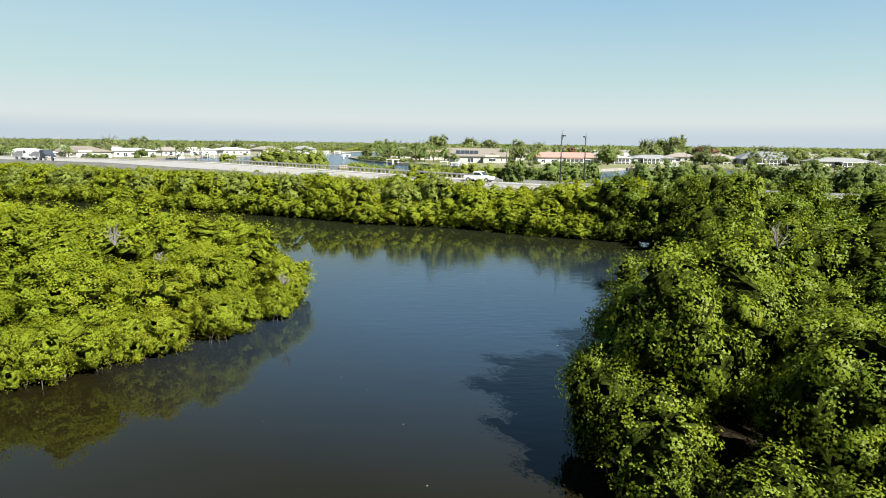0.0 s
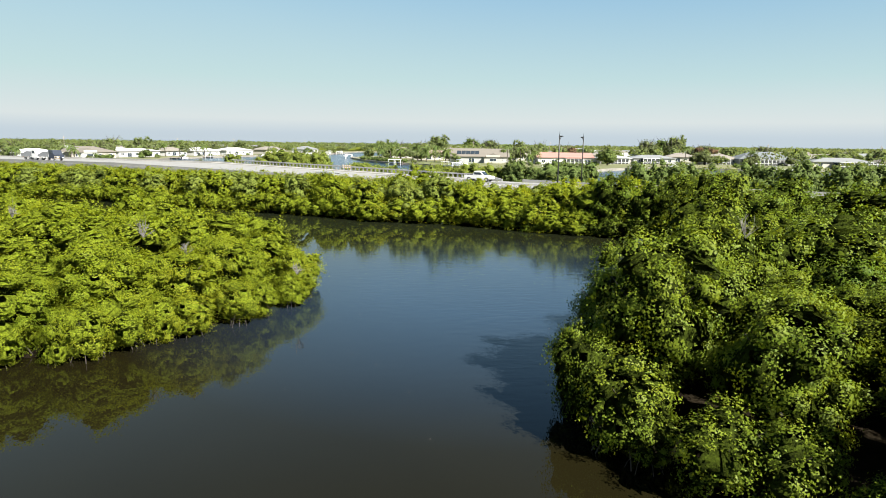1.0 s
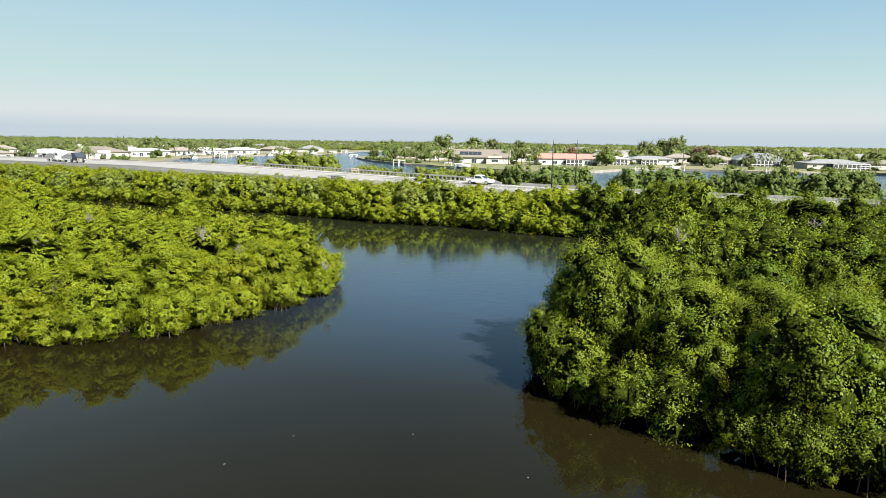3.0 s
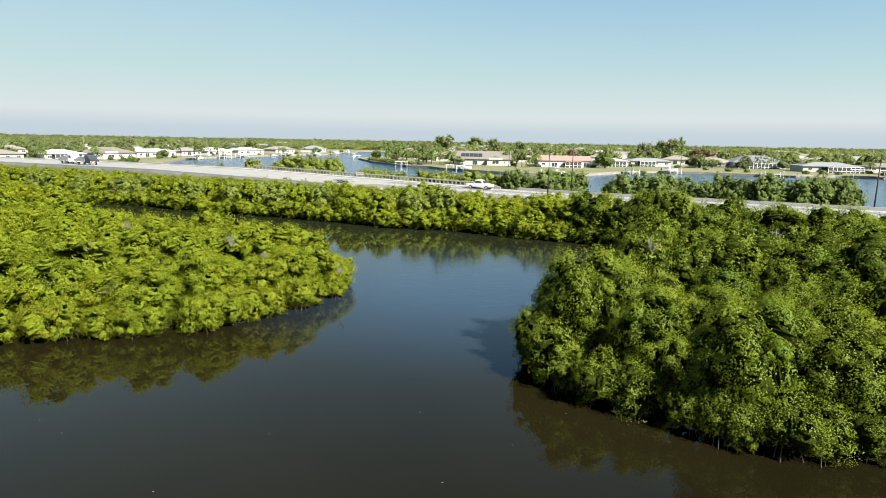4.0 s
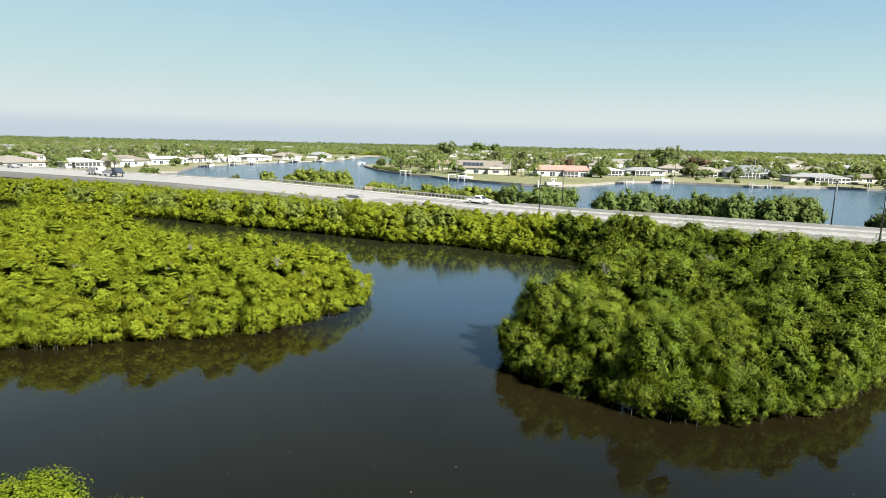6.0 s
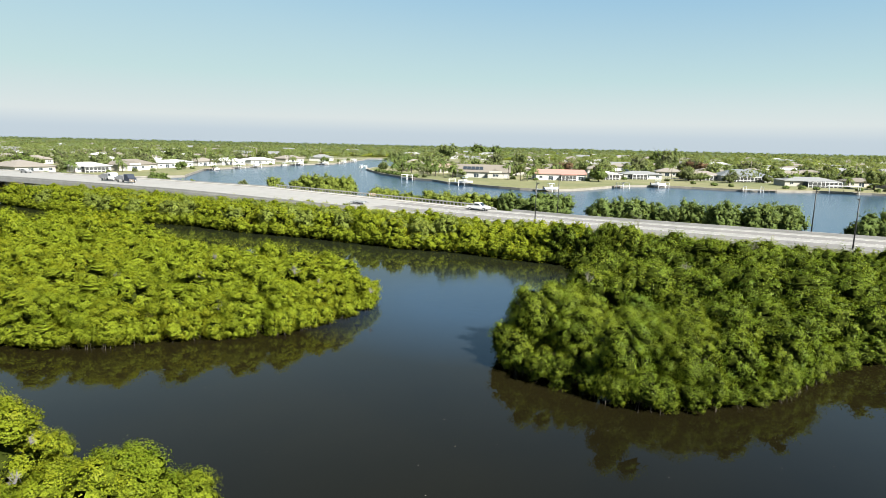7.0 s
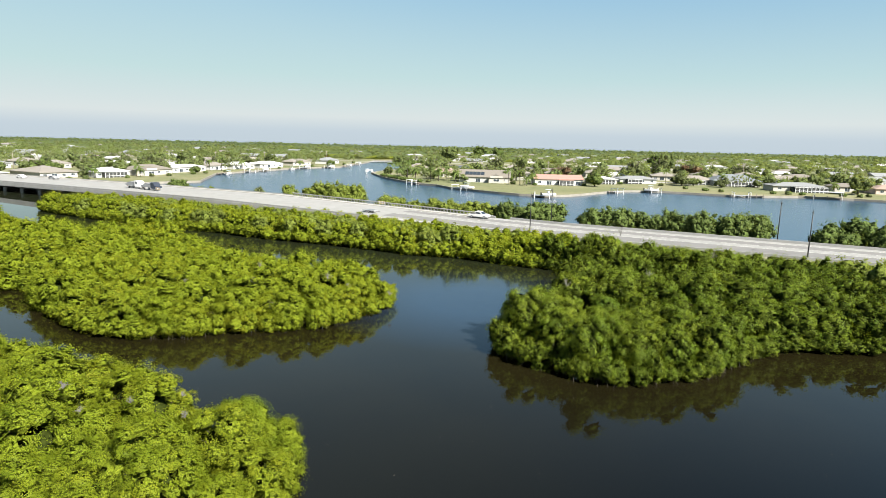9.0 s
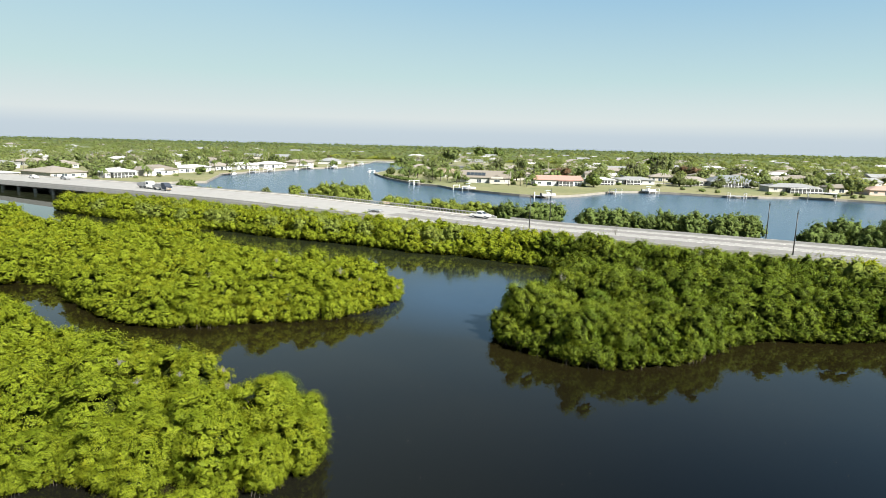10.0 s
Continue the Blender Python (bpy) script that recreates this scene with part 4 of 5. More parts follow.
def house(x, y, turn, w, d, wall, roof, label, wall_h=2.7, rise=2.3, gable=False, cage=None, wing=None, solar=False, openings=4):
    h = thing("house", (x, y, 0.76), turn, label, "house", "canal houses")
    part("wall", boxes((-w / 2, 0, 0, w / 2, d, wall_h)), WALLS[wall], h)
    top = part("roof", hip_roof(w, d, wall_h, rise, 0.6, gable), ROOFS[roof], h)
    for i in range(openings):
        u = -w / 2 + (i + 0.5) * w / openings
        if i % 3 == 1:
            window(h, u, 0.1, min(2.6, w / openings * 0.75), 2.1)
        else:
            window(h, u, 0.9, min(1.8, w / openings * 0.6), 1.25)
    if wing:
        off, ww, out, colour = wing
        g = part("wing", boxes((off - ww / 2, -out, 0, off + ww / 2, 0, wall_h)), WALLS[colour], h, "gabled wing in white stucco")
        bm = bmesh.new()
        vs = [bm.verts.new(p) for p in ((off - ww / 2 - 0.5, -out - 0.5, wall_h), (off + ww / 2 + 0.5, -out - 0.5, wall_h), (off, -out - 0.5, wall_h + 1.9),
                                        (off - ww / 2 - 0.5, d * 0.5, wall_h), (off + ww / 2 + 0.5, d * 0.5, wall_h), (off, d * 0.5, wall_h + 1.9))]
        for f in ((0, 1, 2), (3, 5, 4), (0, 2, 5, 3), (1, 4, 5, 2), (0, 3, 4, 1)):
            bm.faces.new([vs[i] for i in f])
        bmesh.ops.recalc_face_normals(bm, faces=bm.faces[:])
        part("wing_roof", bm, ROOFS[roof], h)
        part("gable_wall", boxes((off - ww / 2 + 0.8, -out - 0.53, wall_h, off + ww / 2 - 0.8, -out - 0.48, wall_h + 1.0)), WALLS[colour], h)
        window(h, off, 0.8, ww * 0.4, 1.4, -out)
    if cage:
        off, cw, out, tone = cage
        bars, n = [], max(3, int(cw / 1.8))
        zt = 2.75
        for i in range(n + 1):
            u = off - cw / 2 + i * cw / n
            bars.append((u - 0.09, -out - 0.06, 0, u + 0.09, -out + 0.06, zt))
            bars.append((u - 0.09, -out + 0.06, zt - 0.12, u + 0.09, -0.62, zt))
        for zz in (0.9, zt - 0.05):
            bars.append((off - cw / 2, -out - 0.06, zz - 0.08, off + cw / 2, -out + 0.07, zz + 0.08))
        bars.append((off - cw / 2, -out * 0.55 - 0.05, zt - 0.1, off + cw / 2, -out * 0.55 + 0.05, zt + 0.02))
        c = part("pool_cage", boxes(*bars), WHITE, h, "white-framed screened pool cage")
        part("screen", boxes((off - cw / 2, -out - 0.01, 0.02, off + cw / 2, -out + 0.01, zt - 0.1), (off - cw / 2 - 0.01, -out, 0.02, off - cw / 2 + 0.01, -0.1, zt - 0.1),
                             (off + cw / 2 - 0.01, -out, 0.02, off + cw / 2 + 0.01, -0.1, zt - 0.1)), SCREEN, c)
        if tone == "roofed":
            part("porch_roof", boxes((off - cw / 2 - 0.2, -out - 0.3, zt + 0.03, off + cw / 2 + 0.2, -0.62, zt + 0.16)), ROOFS[roof], h)
        else:
            part("screen", boxes((off - cw / 2, -out, zt - 0.02, off + cw / 2, -0.65, zt)), SCREEN, c)
    if solar:
        slope = math.degrees(math.atan2(rise - 0.22, d / 2 + 0.6))
        for i in range(5):
            bm = boxes((-0.95, -1.6, 0.0, 0.95, 1.6, 0.06))
            o = part("solar_panel", bm, GLASS, top, "dark solar panel on the roof slope")
            o.matrix_basis = pose(-w / 2 + 4.2 + i * 2.1, d * 0.20, wall_h + 0.22 + (rise - 0.22) * (d * 0.20 + 0.6) / (d / 2 + 0.6) + 0.1, slope, 0, 0)
    return h


house(15.5, 277, -4, 27, 13, "grey", "brown", "grey canal house with solar panels on a brown roof", 2.8, 3.8, True, None, (6.5, 8, 3, "cream"), True)
house(54, 269, 2, 25, 12, "white", "red", "white canal house under a long red tiled roof", 3.0, 2.3, True, (3.5, 7.5, 2.5, "roofed"), openings=5)
house(82, 288, 4, 15, 11, "cream", "white", "low cream house with a pale roof by the canal", 2.6, 1.5, False, (1, 9, 2.5, "roofed"))
house(104, 298, 3, 21, 12, "grey", "grey", "low grey canal house with a shaded porch", 2.6, 1.7, False, (-3, 8, 3.5, "open"))
house(139, 303, -2, 19, 12, "cream", "tan", "cream canal house with a screened porch", 2.6, 2.4, False, (-2, 12, 3.0, "open"))
house(159, 296, -4, 26, 15, "grey", "slate", "large slate-roofed house with a screened lanai", 2.8, 3.7, False, (-2, 20, 4.0, "open"))
house(199, 321, -6, 16, 12, "white", "tan", "white gabled house behind the canal lawn", 2.8, 2.6, True)
house(175, 263, -6, 25, 13, "cream", "grey", "low grey-roofed house behind a pool cage", 2.6, 1.9, False, (3, 15, 6.5, "open"))
house(206, 270, -8, 17, 11, "cream", "brown", "brown-roofed canal house with a carport", 2.5, 1.9)
house(221, 256, -10, 22, 12, "pink", "pink", "pink house with a clay roof by the canal", 2.6, 2.2)
house(-6, 322, 6, 21, 12, "cream", "pink", "cream house with a clay hip roof on the point", 2.7, 2.5)
house(-24, 362, 10, 15, 12, "cream", "tan", "cream house behind palms on the point", 3.0, 3.2)
house(-187, 236, 62, 17, 26, "cream", "tan", "wide tan-roofed house near the bridge", 2.7, 2.8)
house(-241, 316, 50, 16, 12, "cream", "tan", "tan hip-roofed house among trees", 2.7, 2.2)
house(-170, 251, 58, 17, 12, "white", "white", "white canal house with a shaded patio", 2.7, 1.9, False, (0, 11, 3.5, "roofed"))
house(-161, 275, 66, 22, 13, "cream", "brown", "brown-roofed canal house with a porch gable", 2.8, 2.7, False, None, (-4, 8, 2.5, "white"))
house(-157, 309, 70, 26, 12, "white", "white", "long white canal house with a flat pale roof", 2.9, 1.5, openings=6)
house(-152, 341, 72, 16, 11, "white", "tan", "white canal house with a tan roof", 2.7, 2.2)
house(-142, 359, 66, 20, 12, "white", "white", "bright white canal house beside docks", 2.8, 1.9)
house(-131, 385, 62, 22, 12, "white", "white", "pale canal house beside the seawall", 2.8, 1.8)
house(-121, 432, 66, 22, 12, "cream", "tan", "cream canal house beyond the docks", 2.8, 2.4)
house(-106, 482, 74, 21, 12, "white", "grey", "white house at the canal's end", 2.8, 2.6)
house(-268, 300, 48, 18, 12, "white", "grey", "pale house behind the causeway", 2.7, 2.0)
house(-208, 222, 62, 12, 17, "grey", "white", "low pale building beside the causeway", 2.6, 1.0)

# the blocks behind, row after row
PROTO = [house(0, 0, 0, w, d, wl, rf, lb, wh, rs, g, openings=4) for w, d, wl, rf, lb, wh, rs, g in (
    (18, 11, "white", "tan", "white suburban house with a tan roof", 2.7, 2.2, False), (16, 12, "cream", "tan", "cream suburban house with a tan hip roof", 2.7, 2.4, False),
    (20, 11, "white", "white", "white suburban house with a white roof", 2.7, 1.8, False), (17, 12, "cream", "grey", "cream suburban house with a grey roof", 2.8, 2.6, True),
    (19, 12, "pink", "brown", "pink suburban house with a brown roof", 2.7, 2.4, False))]
homes = []
taken = [(o.location.x, o.location.y) for o in scene.objects if o.name.startswith("house") and not o.parent and o not in PROTO]
row = 0
y = 335.0
while y < 1000:
    half = 0.75 * (y + 50)
    x = -half + rng.uniform(0, 20)
    while x < half:
        px, py = x + rng.uniform(-5, 5), y + rng.uniform(-6, 6)
        if inside(np.array([px]), np.array([py + 6]), SHORE)[0] and to_edge(np.array([px]), np.array([py + 6]), SHORE)[0] > 16 and all((px - u) ** 2 + (py - v) ** 2 > 28 ** 2 for u, v in taken) and rng.uniform() < (0.75 if px > -60 else 0.45):
            homes.append((px, py, rng.uniform(-14, 14) + (180 if row % 2 else 0)))
        x += 31 + (y - 300) * 0.03
    y += 34 + (y - 300) * 0.10
    row += 1
used = [0] * len(PROTO)
for i, (px, py, turn) in enumerate(homes):
    k = int(rng.integers(len(PROTO)))
    if not used[k]:
        PROTO[k].matrix_basis = pose(px, py, 0.76, 0, 0, turn)
        used[k] = 1
    else:
        copy_thing(PROTO[k], pose(px, py, 0.76, 0, 0, turn))
# streets between the rows
for y0, x0, x1 in ((316, 10, 420), (352, -520, -175), (420, 20, 520), (470, -560, -170), (560, -520, 560)):
    slab("street", [(x0, y0 - 4), (x1, y0 - 4), (x1, y0 + 4), (x0, y0 + 4)], 0.825, 0.6, CONCRETE, "pale suburban street", "street")

# ---- seawall, docks, lifts ----
bm = bmesh.new()
wall_line = SHORE[1:-4]
for (ax, ay), (bx, by) in zip(wall_line, wall_line[1:]):
    d = Vector((bx - ax, by - ay, 0))
    m = Matrix.Translation(((ax + bx) / 2, (ay + by) / 2, 0)) @ Matrix.Rotation(math.atan2(d.y, d.x), 4, "Z")
    box(bm, -d.length / 2 - 0.2, -0.28, -1.6, d.length / 2 + 0.2, 0.28, 0.92, m)
SEAWALL = worn("weathered_seawall", (0.15, 0.14, 0.115), (0.24, 0.225, 0.19), 0.3, 0.9, 0.4, where="World")
tagged(new("seawall", mesh_of("seawall", bm, SEAWALL)), "pale concrete canal seawall", "seawall", "", "structure")


def boat_lift(x, y, turn, white=True, roofed=False, wide=7.0):
    t = thing("boat_dock", (x, y, 0), turn, "white boat lift beside a timber dock" if white else "dark timber dock on piles", "dock", "canal docks")
    deck = part("deck", boxes((-wide / 2, -1.2, 0.75, wide / 2, 1.2, 0.95)), TIMBER, t)
    for px in (-wide / 2 + 0.4, 0, wide / 2 - 0.4):
        bm = bmesh.new()
        tube(bm, (px, -1.0, -1.6), (px, -1.0, 1.6), 0.16, 0.15, 8)
        part("pile", bm, TIMBER, t)
    if white:
        for px in (-wide / 2 + 1, wide / 2 - 1):
            for py in (-5.0, -1.6):
                bm = bmesh.new()
                tube(bm, (px, py, -1.6), (px, py, 2.3), 0.13, 0.12, 8)
                part("lift_post", bm, WHITE, t)
            part("lift_beam", boxes((px - 0.10, -5.3, 2.3, px + 0.10, -1.3, 2.5)), WHITE, t)
        part("cradle", boxes((-wide / 2 + 1, -4.6, 1.0, wide / 2 - 1, -4.3, 1.25), (-wide / 2 + 1, -2.5, 1.0, wide / 2 - 1, -2.2, 1.25)), GALV, t)
    if roofed:
        part("roof", boxes((-wide / 2 - 0.6, -3.4, 3.3, wide / 2 + 0.6, 1.6, 3.5)), ROOFS["white"], t)
        for px in (-wide / 2, wide / 2):
            for py in (-3.0, 1.2):
                part("post", boxes((px - 0.08, py - 0.08, -1.5, px + 0.08, py + 0.08, 3.3)), WHITE, t)


for x, y, turn, white, roofed, wide in ((4.5, 232, -55, True, False, 9), (36, 204, -10, True, False, 8), (72.5, 235, 42, True, False, 7), (94.5, 245, 8, True, False, 7), (129, 229.5, -8, True, False, 9),
                                        (136, 229, 6, False, False, 8), (168.5, 229, -25, False, True, 11), (-53, 352, -85, True, False, 10), (-19.5, 261, -50, True, False, 6), (-137, 304, 80, False, False, 9),
                                        (-127, 347, 72, True, False, 10), (-119, 378, 72, False, False, 12), (-112, 395, 60, True, False, 10), (-98, 415, 55, True, False, 9), (-89, 440, 86, True, False, 9),
                                        (-87, 480, 88, True, False, 9), (-131, 330, 72, True, False, 8), (215, 213, -8, False, False, 8)):
    boat_lift(x, y, turn, white, roofed, wide)


# ---- palms and garden trees ----
def palm_parts(high, seed):
    r = np.random.default_rng(seed)
    bm = bmesh.new()
    last = Vector((0, 0, -0.1))
    lean = r.uniform(-0.25, 0.25, 2)
    for j in range(1, 6):
        f = j / 5
        nxt = Vector((lean[0] * f * f * high * 0.3, lean[1] * f * f * high * 0.3, high * f))
        tube(bm, last, nxt, 0.22 - 0.09 * f, 0.20 - 0.09 * f, 7)
        last = nxt
    trunk = mesh_of("trunk", bm, BARK, True)
    verts = []
    for k in range(26):
        a, droop = r.uniform(0, 6.28), r.uniform(-0.6, 1.0)
        p = np.array(last)
        d = np.array([math.cos(a), math.sin(a), droop])
        side = np.array([-math.sin(a), math.cos(a), 0])
        for j in range(5):
            q = p + d * 0.52
            wd = (0.42, 0.5, 0.42, 0.3, 0.12)[j]
            for sgn in (-1, 1):
                verts += [p, p * 0.5 + q * 0.5 + side * sgn * wd - np.array([0, 0, 0.25]), q + side * sgn * wd * 0.5 - np.array([0, 0, 0.18]), q]
            p, d = q, d + np.array([0, 0, -0.38])
    return trunk, leaf_mesh("crown", np.array(verts), LEAF_DARK, 4)


PALMS = [palm_parts(h, 40 + i) for i, h in enumerate((5.5, 7.0, 9.0, 4.5))]


def palm(x, y, k, s=1.0, z=0.78):
    t = thing("palm_tree", (x, y, z), rng.uniform(0, 360), "sabal palm with a ragged green crown on a lawn", "palm tree", "garden palms")
    t.scale = (s, s, s)
    part("trunk", PALMS[k][0], None, t)
    part("crown", PALMS[k][1], None, t)


def oak_parts(seed, leaf, lumps=56, per=56):
    r = np.random.default_rng(seed)
    bm = bmesh.new()
    tube(bm, (0, 0, -0.1), (0.1, 0, 3.0), 0.30, 0.22, 8)
    for k in range(7):
        a = k * 0.9 + r.uniform(-0.2, 0.2)
        q = Vector((math.cos(a) * 2.2, math.sin(a) * 2.2, r.uniform(4.2, 6.0)))
        tube(bm, (0.1, 0, r.uniform(2.0, 3.0)), q, 0.15, 0.07, 6)
        tube(bm, q, q + Vector((math.cos(a) * 0.9, math.sin(a) * 0.9, 1.2)), 0.07, 0.02, 5)
    bits = []
    for k in range(3):
        a, far = k * 2.1 + r.uniform(0, 1), r.uniform(1.1, 2.0)
        bit = canopy(r, r.uniform(2.2, 3.2), r.uniform(4.2, 6.2), lumps // 3, int(per * 1.2), 0.36, 0.05, 0.5, 0.3)
        shift = np.array([math.cos(a) * far, math.sin(a) * far, r.uniform(0.5, 1.9), 0, 0, 0])
        bits.append([b + shift for b in bit])
    v, q, c = (np.concatenate(b) for b in zip(*bits))
    return mesh_of("trunk", bm, BARK, True), leaf_mesh("crown", v, leaf, 3, (q, c))


OAKS = [oak_parts(60, LEAF_MILD), oak_parts(61, LEAF_DARK), oak_parts(62, LEAF_PALE), oak_parts(63, LEAF_RUST, 50, 36), oak_parts(64, LEAF_MILD)]
OAK_LABEL = ("spreading green garden tree by the canal houses", "rounded dark green tree on a lawn", "pale grey-green thin-leaved tree", "rust-brown winter tree among houses", "bushy green tree among roofs")


def oak(x, y, k, s=1.0, sz=None):
    t = thing("garden_tree", (x, y, 0.78), rng.uniform(0, 360), OAK_LABEL[k], "tree", "garden trees")
    t.scale = (s, s, sz or s)
    part("trunk", OAKS[k][0], None, t)
    part("crown", OAKS[k][1], None, t)


for x, y, k, s in ((27, 262, 2, 0.9), (36, 259, 3, 0.9), (33, 262, 1, 1.0), (40, 266, 0, 1.0), (146, 285, 1, 0.9), (168, 270, 3, 1.1), (172, 272, 0, 1.0), (192, 262, 3, 1.0), (120, 300, 2, 0.9), (-31, 292, 0, 1.0),
                   (-26, 284, 1, 1.0), (-22, 290, 3, 1.2), (-34, 312, 2, 0.9), (-16, 296, 0, 1.0), (-9, 282, 3, 1.3), (-5, 288, 1, 1.0), (-40, 330, 1, 1.0), (-30, 335, 2, 0.9), (0, 270, 3, 1.2),
                   (-146, 330, 2, 0.9), (-150, 322, 1, 0.9), (-164, 262, 1, 0.8), (-160, 258, 3, 1.0), (-172, 240, 0, 0.8), (-178, 246, 3, 1.0), (-140, 350, 0, 1.0), (-120, 410, 2, 0.8), (226, 248, 3, 1.2), (-13, 275, 2, 0.8)):
    palm(x, y, k, s)
for x, y, k, s, sz in ((72, 266, 1, 1.15, 1.3), (44, 278, 0, 1.0, 1.15), (4, 281, 0, 1.2, 0.8), (28, 281, 1, 0.8, 1.1), (-4, 560, 4, 2.6, 2.3), (66, 330, 3, 1.7, 1.45), (92, 335, 0, 1.2, 1.3), (196, 250, 4, 1.7, 1.35), (190, 520, 1, 2.6, 2.4),
                       (170, 400, 2, 2.0, 1.5), (200, 380, 2, 2.0, 1.5), (170, 440, 4, 1.8, 2.3), (-28, 300, 4, 1.1, 0.9), (-12, 300, 0, 1.2, 0.9), (-40, 318, 4, 0.9, 0.8), (20, 300, 0, 1.4, 1.2), (35, 300, 2, 1.3, 1.3), (125, 288, 2, 1.0, 0.9),
                       (132, 290, 0, 1.0, 0.8), (150, 318, 4, 1.3, 1.2), (-150, 300, 1, 0.8, 0.7), (-178, 300, 0, 1.3, 1.2), (-200, 280, 0, 1.6, 1.3), (-215, 265, 1, 1.6, 1.4), (-185, 330, 2, 1.4, 1.2), (-165, 380, 0, 1.5, 1.3), (-142, 420, 4, 1.4, 1.3),
                       (-100, 440, 1, 0.9, 0.8), (-40, 400, 4, 1.6, 1.5), (-25, 395, 0, 1.6, 1.5), (-10, 405, 4, 1.6, 1.4), (110, 330, 2, 1.5, 1.9), (230, 300, 0, 1.5, 1.3), (260, 300, 1, 1.5, 1.3), (245, 275, 4, 1.2, 1.0), (-210, 380, 0, 1.7, 1.7), (-195, 390, 4, 1.6, 1.5), (-31, 390, 1, 1.5, 1.6), (-16, 380, 0, 1.4, 1.6), (30, 400, 2, 1.6, 1.7), (48, 390, 4, 1.4, 1.6), (62, 395, 0, 1.5, 1.7), (145, 385, 2, 1.8, 2.1), (172, 395, 3, 2.0, 1.6), (40, 850, 1, 3.0, 2.8), (62, 860, 1, 2.6, 2.5), (-240, 250, 0, 1.3, 1.2), (-255, 235, 2, 1.3, 1.1)):
    oak(x, y, k, s, sz)

LIGHT_OAKS = len(OAKS)
for sd, leaf, lb in ((70, LEAF_MILD, "green garden tree between suburban houses"), (71, LEAF_MILD, "round garden tree between suburban houses"), (72, LEAF_PALE, "pale grey-green tree behind a canal house"), (73, LEAF_MILD, "leafy broad tree on a suburban lawn")):
    OAKS.append(oak_parts(sd, leaf, 28, 30))
    OAK_LABEL += (lb,)
grown = 0
for _ in range(7000):
    x, y = rng.uniform(-300, 330), 232 + 230 * rng.uniform() ** 1.3
    at = np.array([x]), np.array([y])
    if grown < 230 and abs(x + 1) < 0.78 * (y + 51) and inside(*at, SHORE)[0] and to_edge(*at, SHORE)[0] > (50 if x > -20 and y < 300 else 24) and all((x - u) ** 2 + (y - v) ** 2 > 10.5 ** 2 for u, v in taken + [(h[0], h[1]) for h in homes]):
        s = rng.uniform(0.75, 1.25)
        oak(x, y, LIGHT_OAKS + int(rng.integers(4)), s, s * rng.uniform(0.75, 1.15))
        taken.append((x, y + (2 if grown % 3 else 7)))
        grown += 1


# ---- shrubs, hedges, boats and poles along the canal ----
SHRUBS = []
for sd, leaf in ((80, LEAF_MILD), (81, LEAF_DARK), (82, LEAF_PALE)):
    r = np.random.default_rng(sd)
    v, q, c = canopy(r, 1.5, 2.2, 14, 46, 0.22)
    SHRUBS.append(leaf_mesh("foliage", v, leaf, 3, (q, c)))
bm = bmesh.new()
for k in range(5):
    tube(bm, (0, 0, 0), (0.4 * math.cos(k * 1.26), 0.4 * math.sin(k * 1.26), 1.2), 0.04, 0.02, 4)
SHRUB_WOOD = mesh_of("stem", bm, BARK)


def shrub(x, y, k, s):
    t = thing("garden_shrub", (x, y, 0.76), rng.uniform(0, 360), "low rounded green shrub on a canal lawn", "shrub", "garden shrubs")
    t.scale = (s, s, s * 0.9)
    part("foliage", SHRUBS[k], None, t)
    part("stem", SHRUB_WOOD, None, t)


for x, y, k, s in ((-37, 299, 1, 1.2), (-34, 293, 1, 1.3), (-31, 287, 1, 1.3), (-28, 281, 1, 1.3), (-25, 275, 1, 1.2), (-22, 270, 0, 1.2), (-18.5, 265, 1, 1.2), (-40, 306, 0, 1.2), (-43, 314, 1, 1.2), (-14, 268, 2, 1.0), (5, 262, 0, 0.9),
                   (30, 268, 0, 1.1), (41, 264, 1, 0.9), (67, 268, 0, 0.9), (75, 284, 0, 0.8), (91, 288, 1, 1.0), (112, 283, 2, 1.0), (117, 262, 0, 1.0), (123, 252, 1, 1.1), (128, 246, 0, 1.0), (147, 287, 0, 1.1), (151, 242, 1, 1.0),
                   (157, 240, 0, 1.1), (163, 239, 1, 1.0), (180, 236, 1, 1.1), (186, 233, 0, 1.0), (192, 236, 2, 1.0), (186, 254, 0, 1.0), (200, 258, 0, 1.1), (213, 240, 0, 1.2), (-143, 298, 0, 1.0), (-146, 288, 1, 1.0), (-150, 268, 0, 1.0),
                   (-156, 262, 2, 1.0), (-160, 246, 0, 0.9), (-172, 232, 0, 1.1), (-176, 226, 1, 1.0), (-139, 318, 0, 0.9), (-134, 344, 1, 0.9), (-122, 372, 0, 0.9), (-108, 412, 0, 1.1), (-99, 428, 2, 1.0), (-93, 462, 0, 1.2), (-92, 505, 0, 1.2)):
    shrub(x, y, k, s)


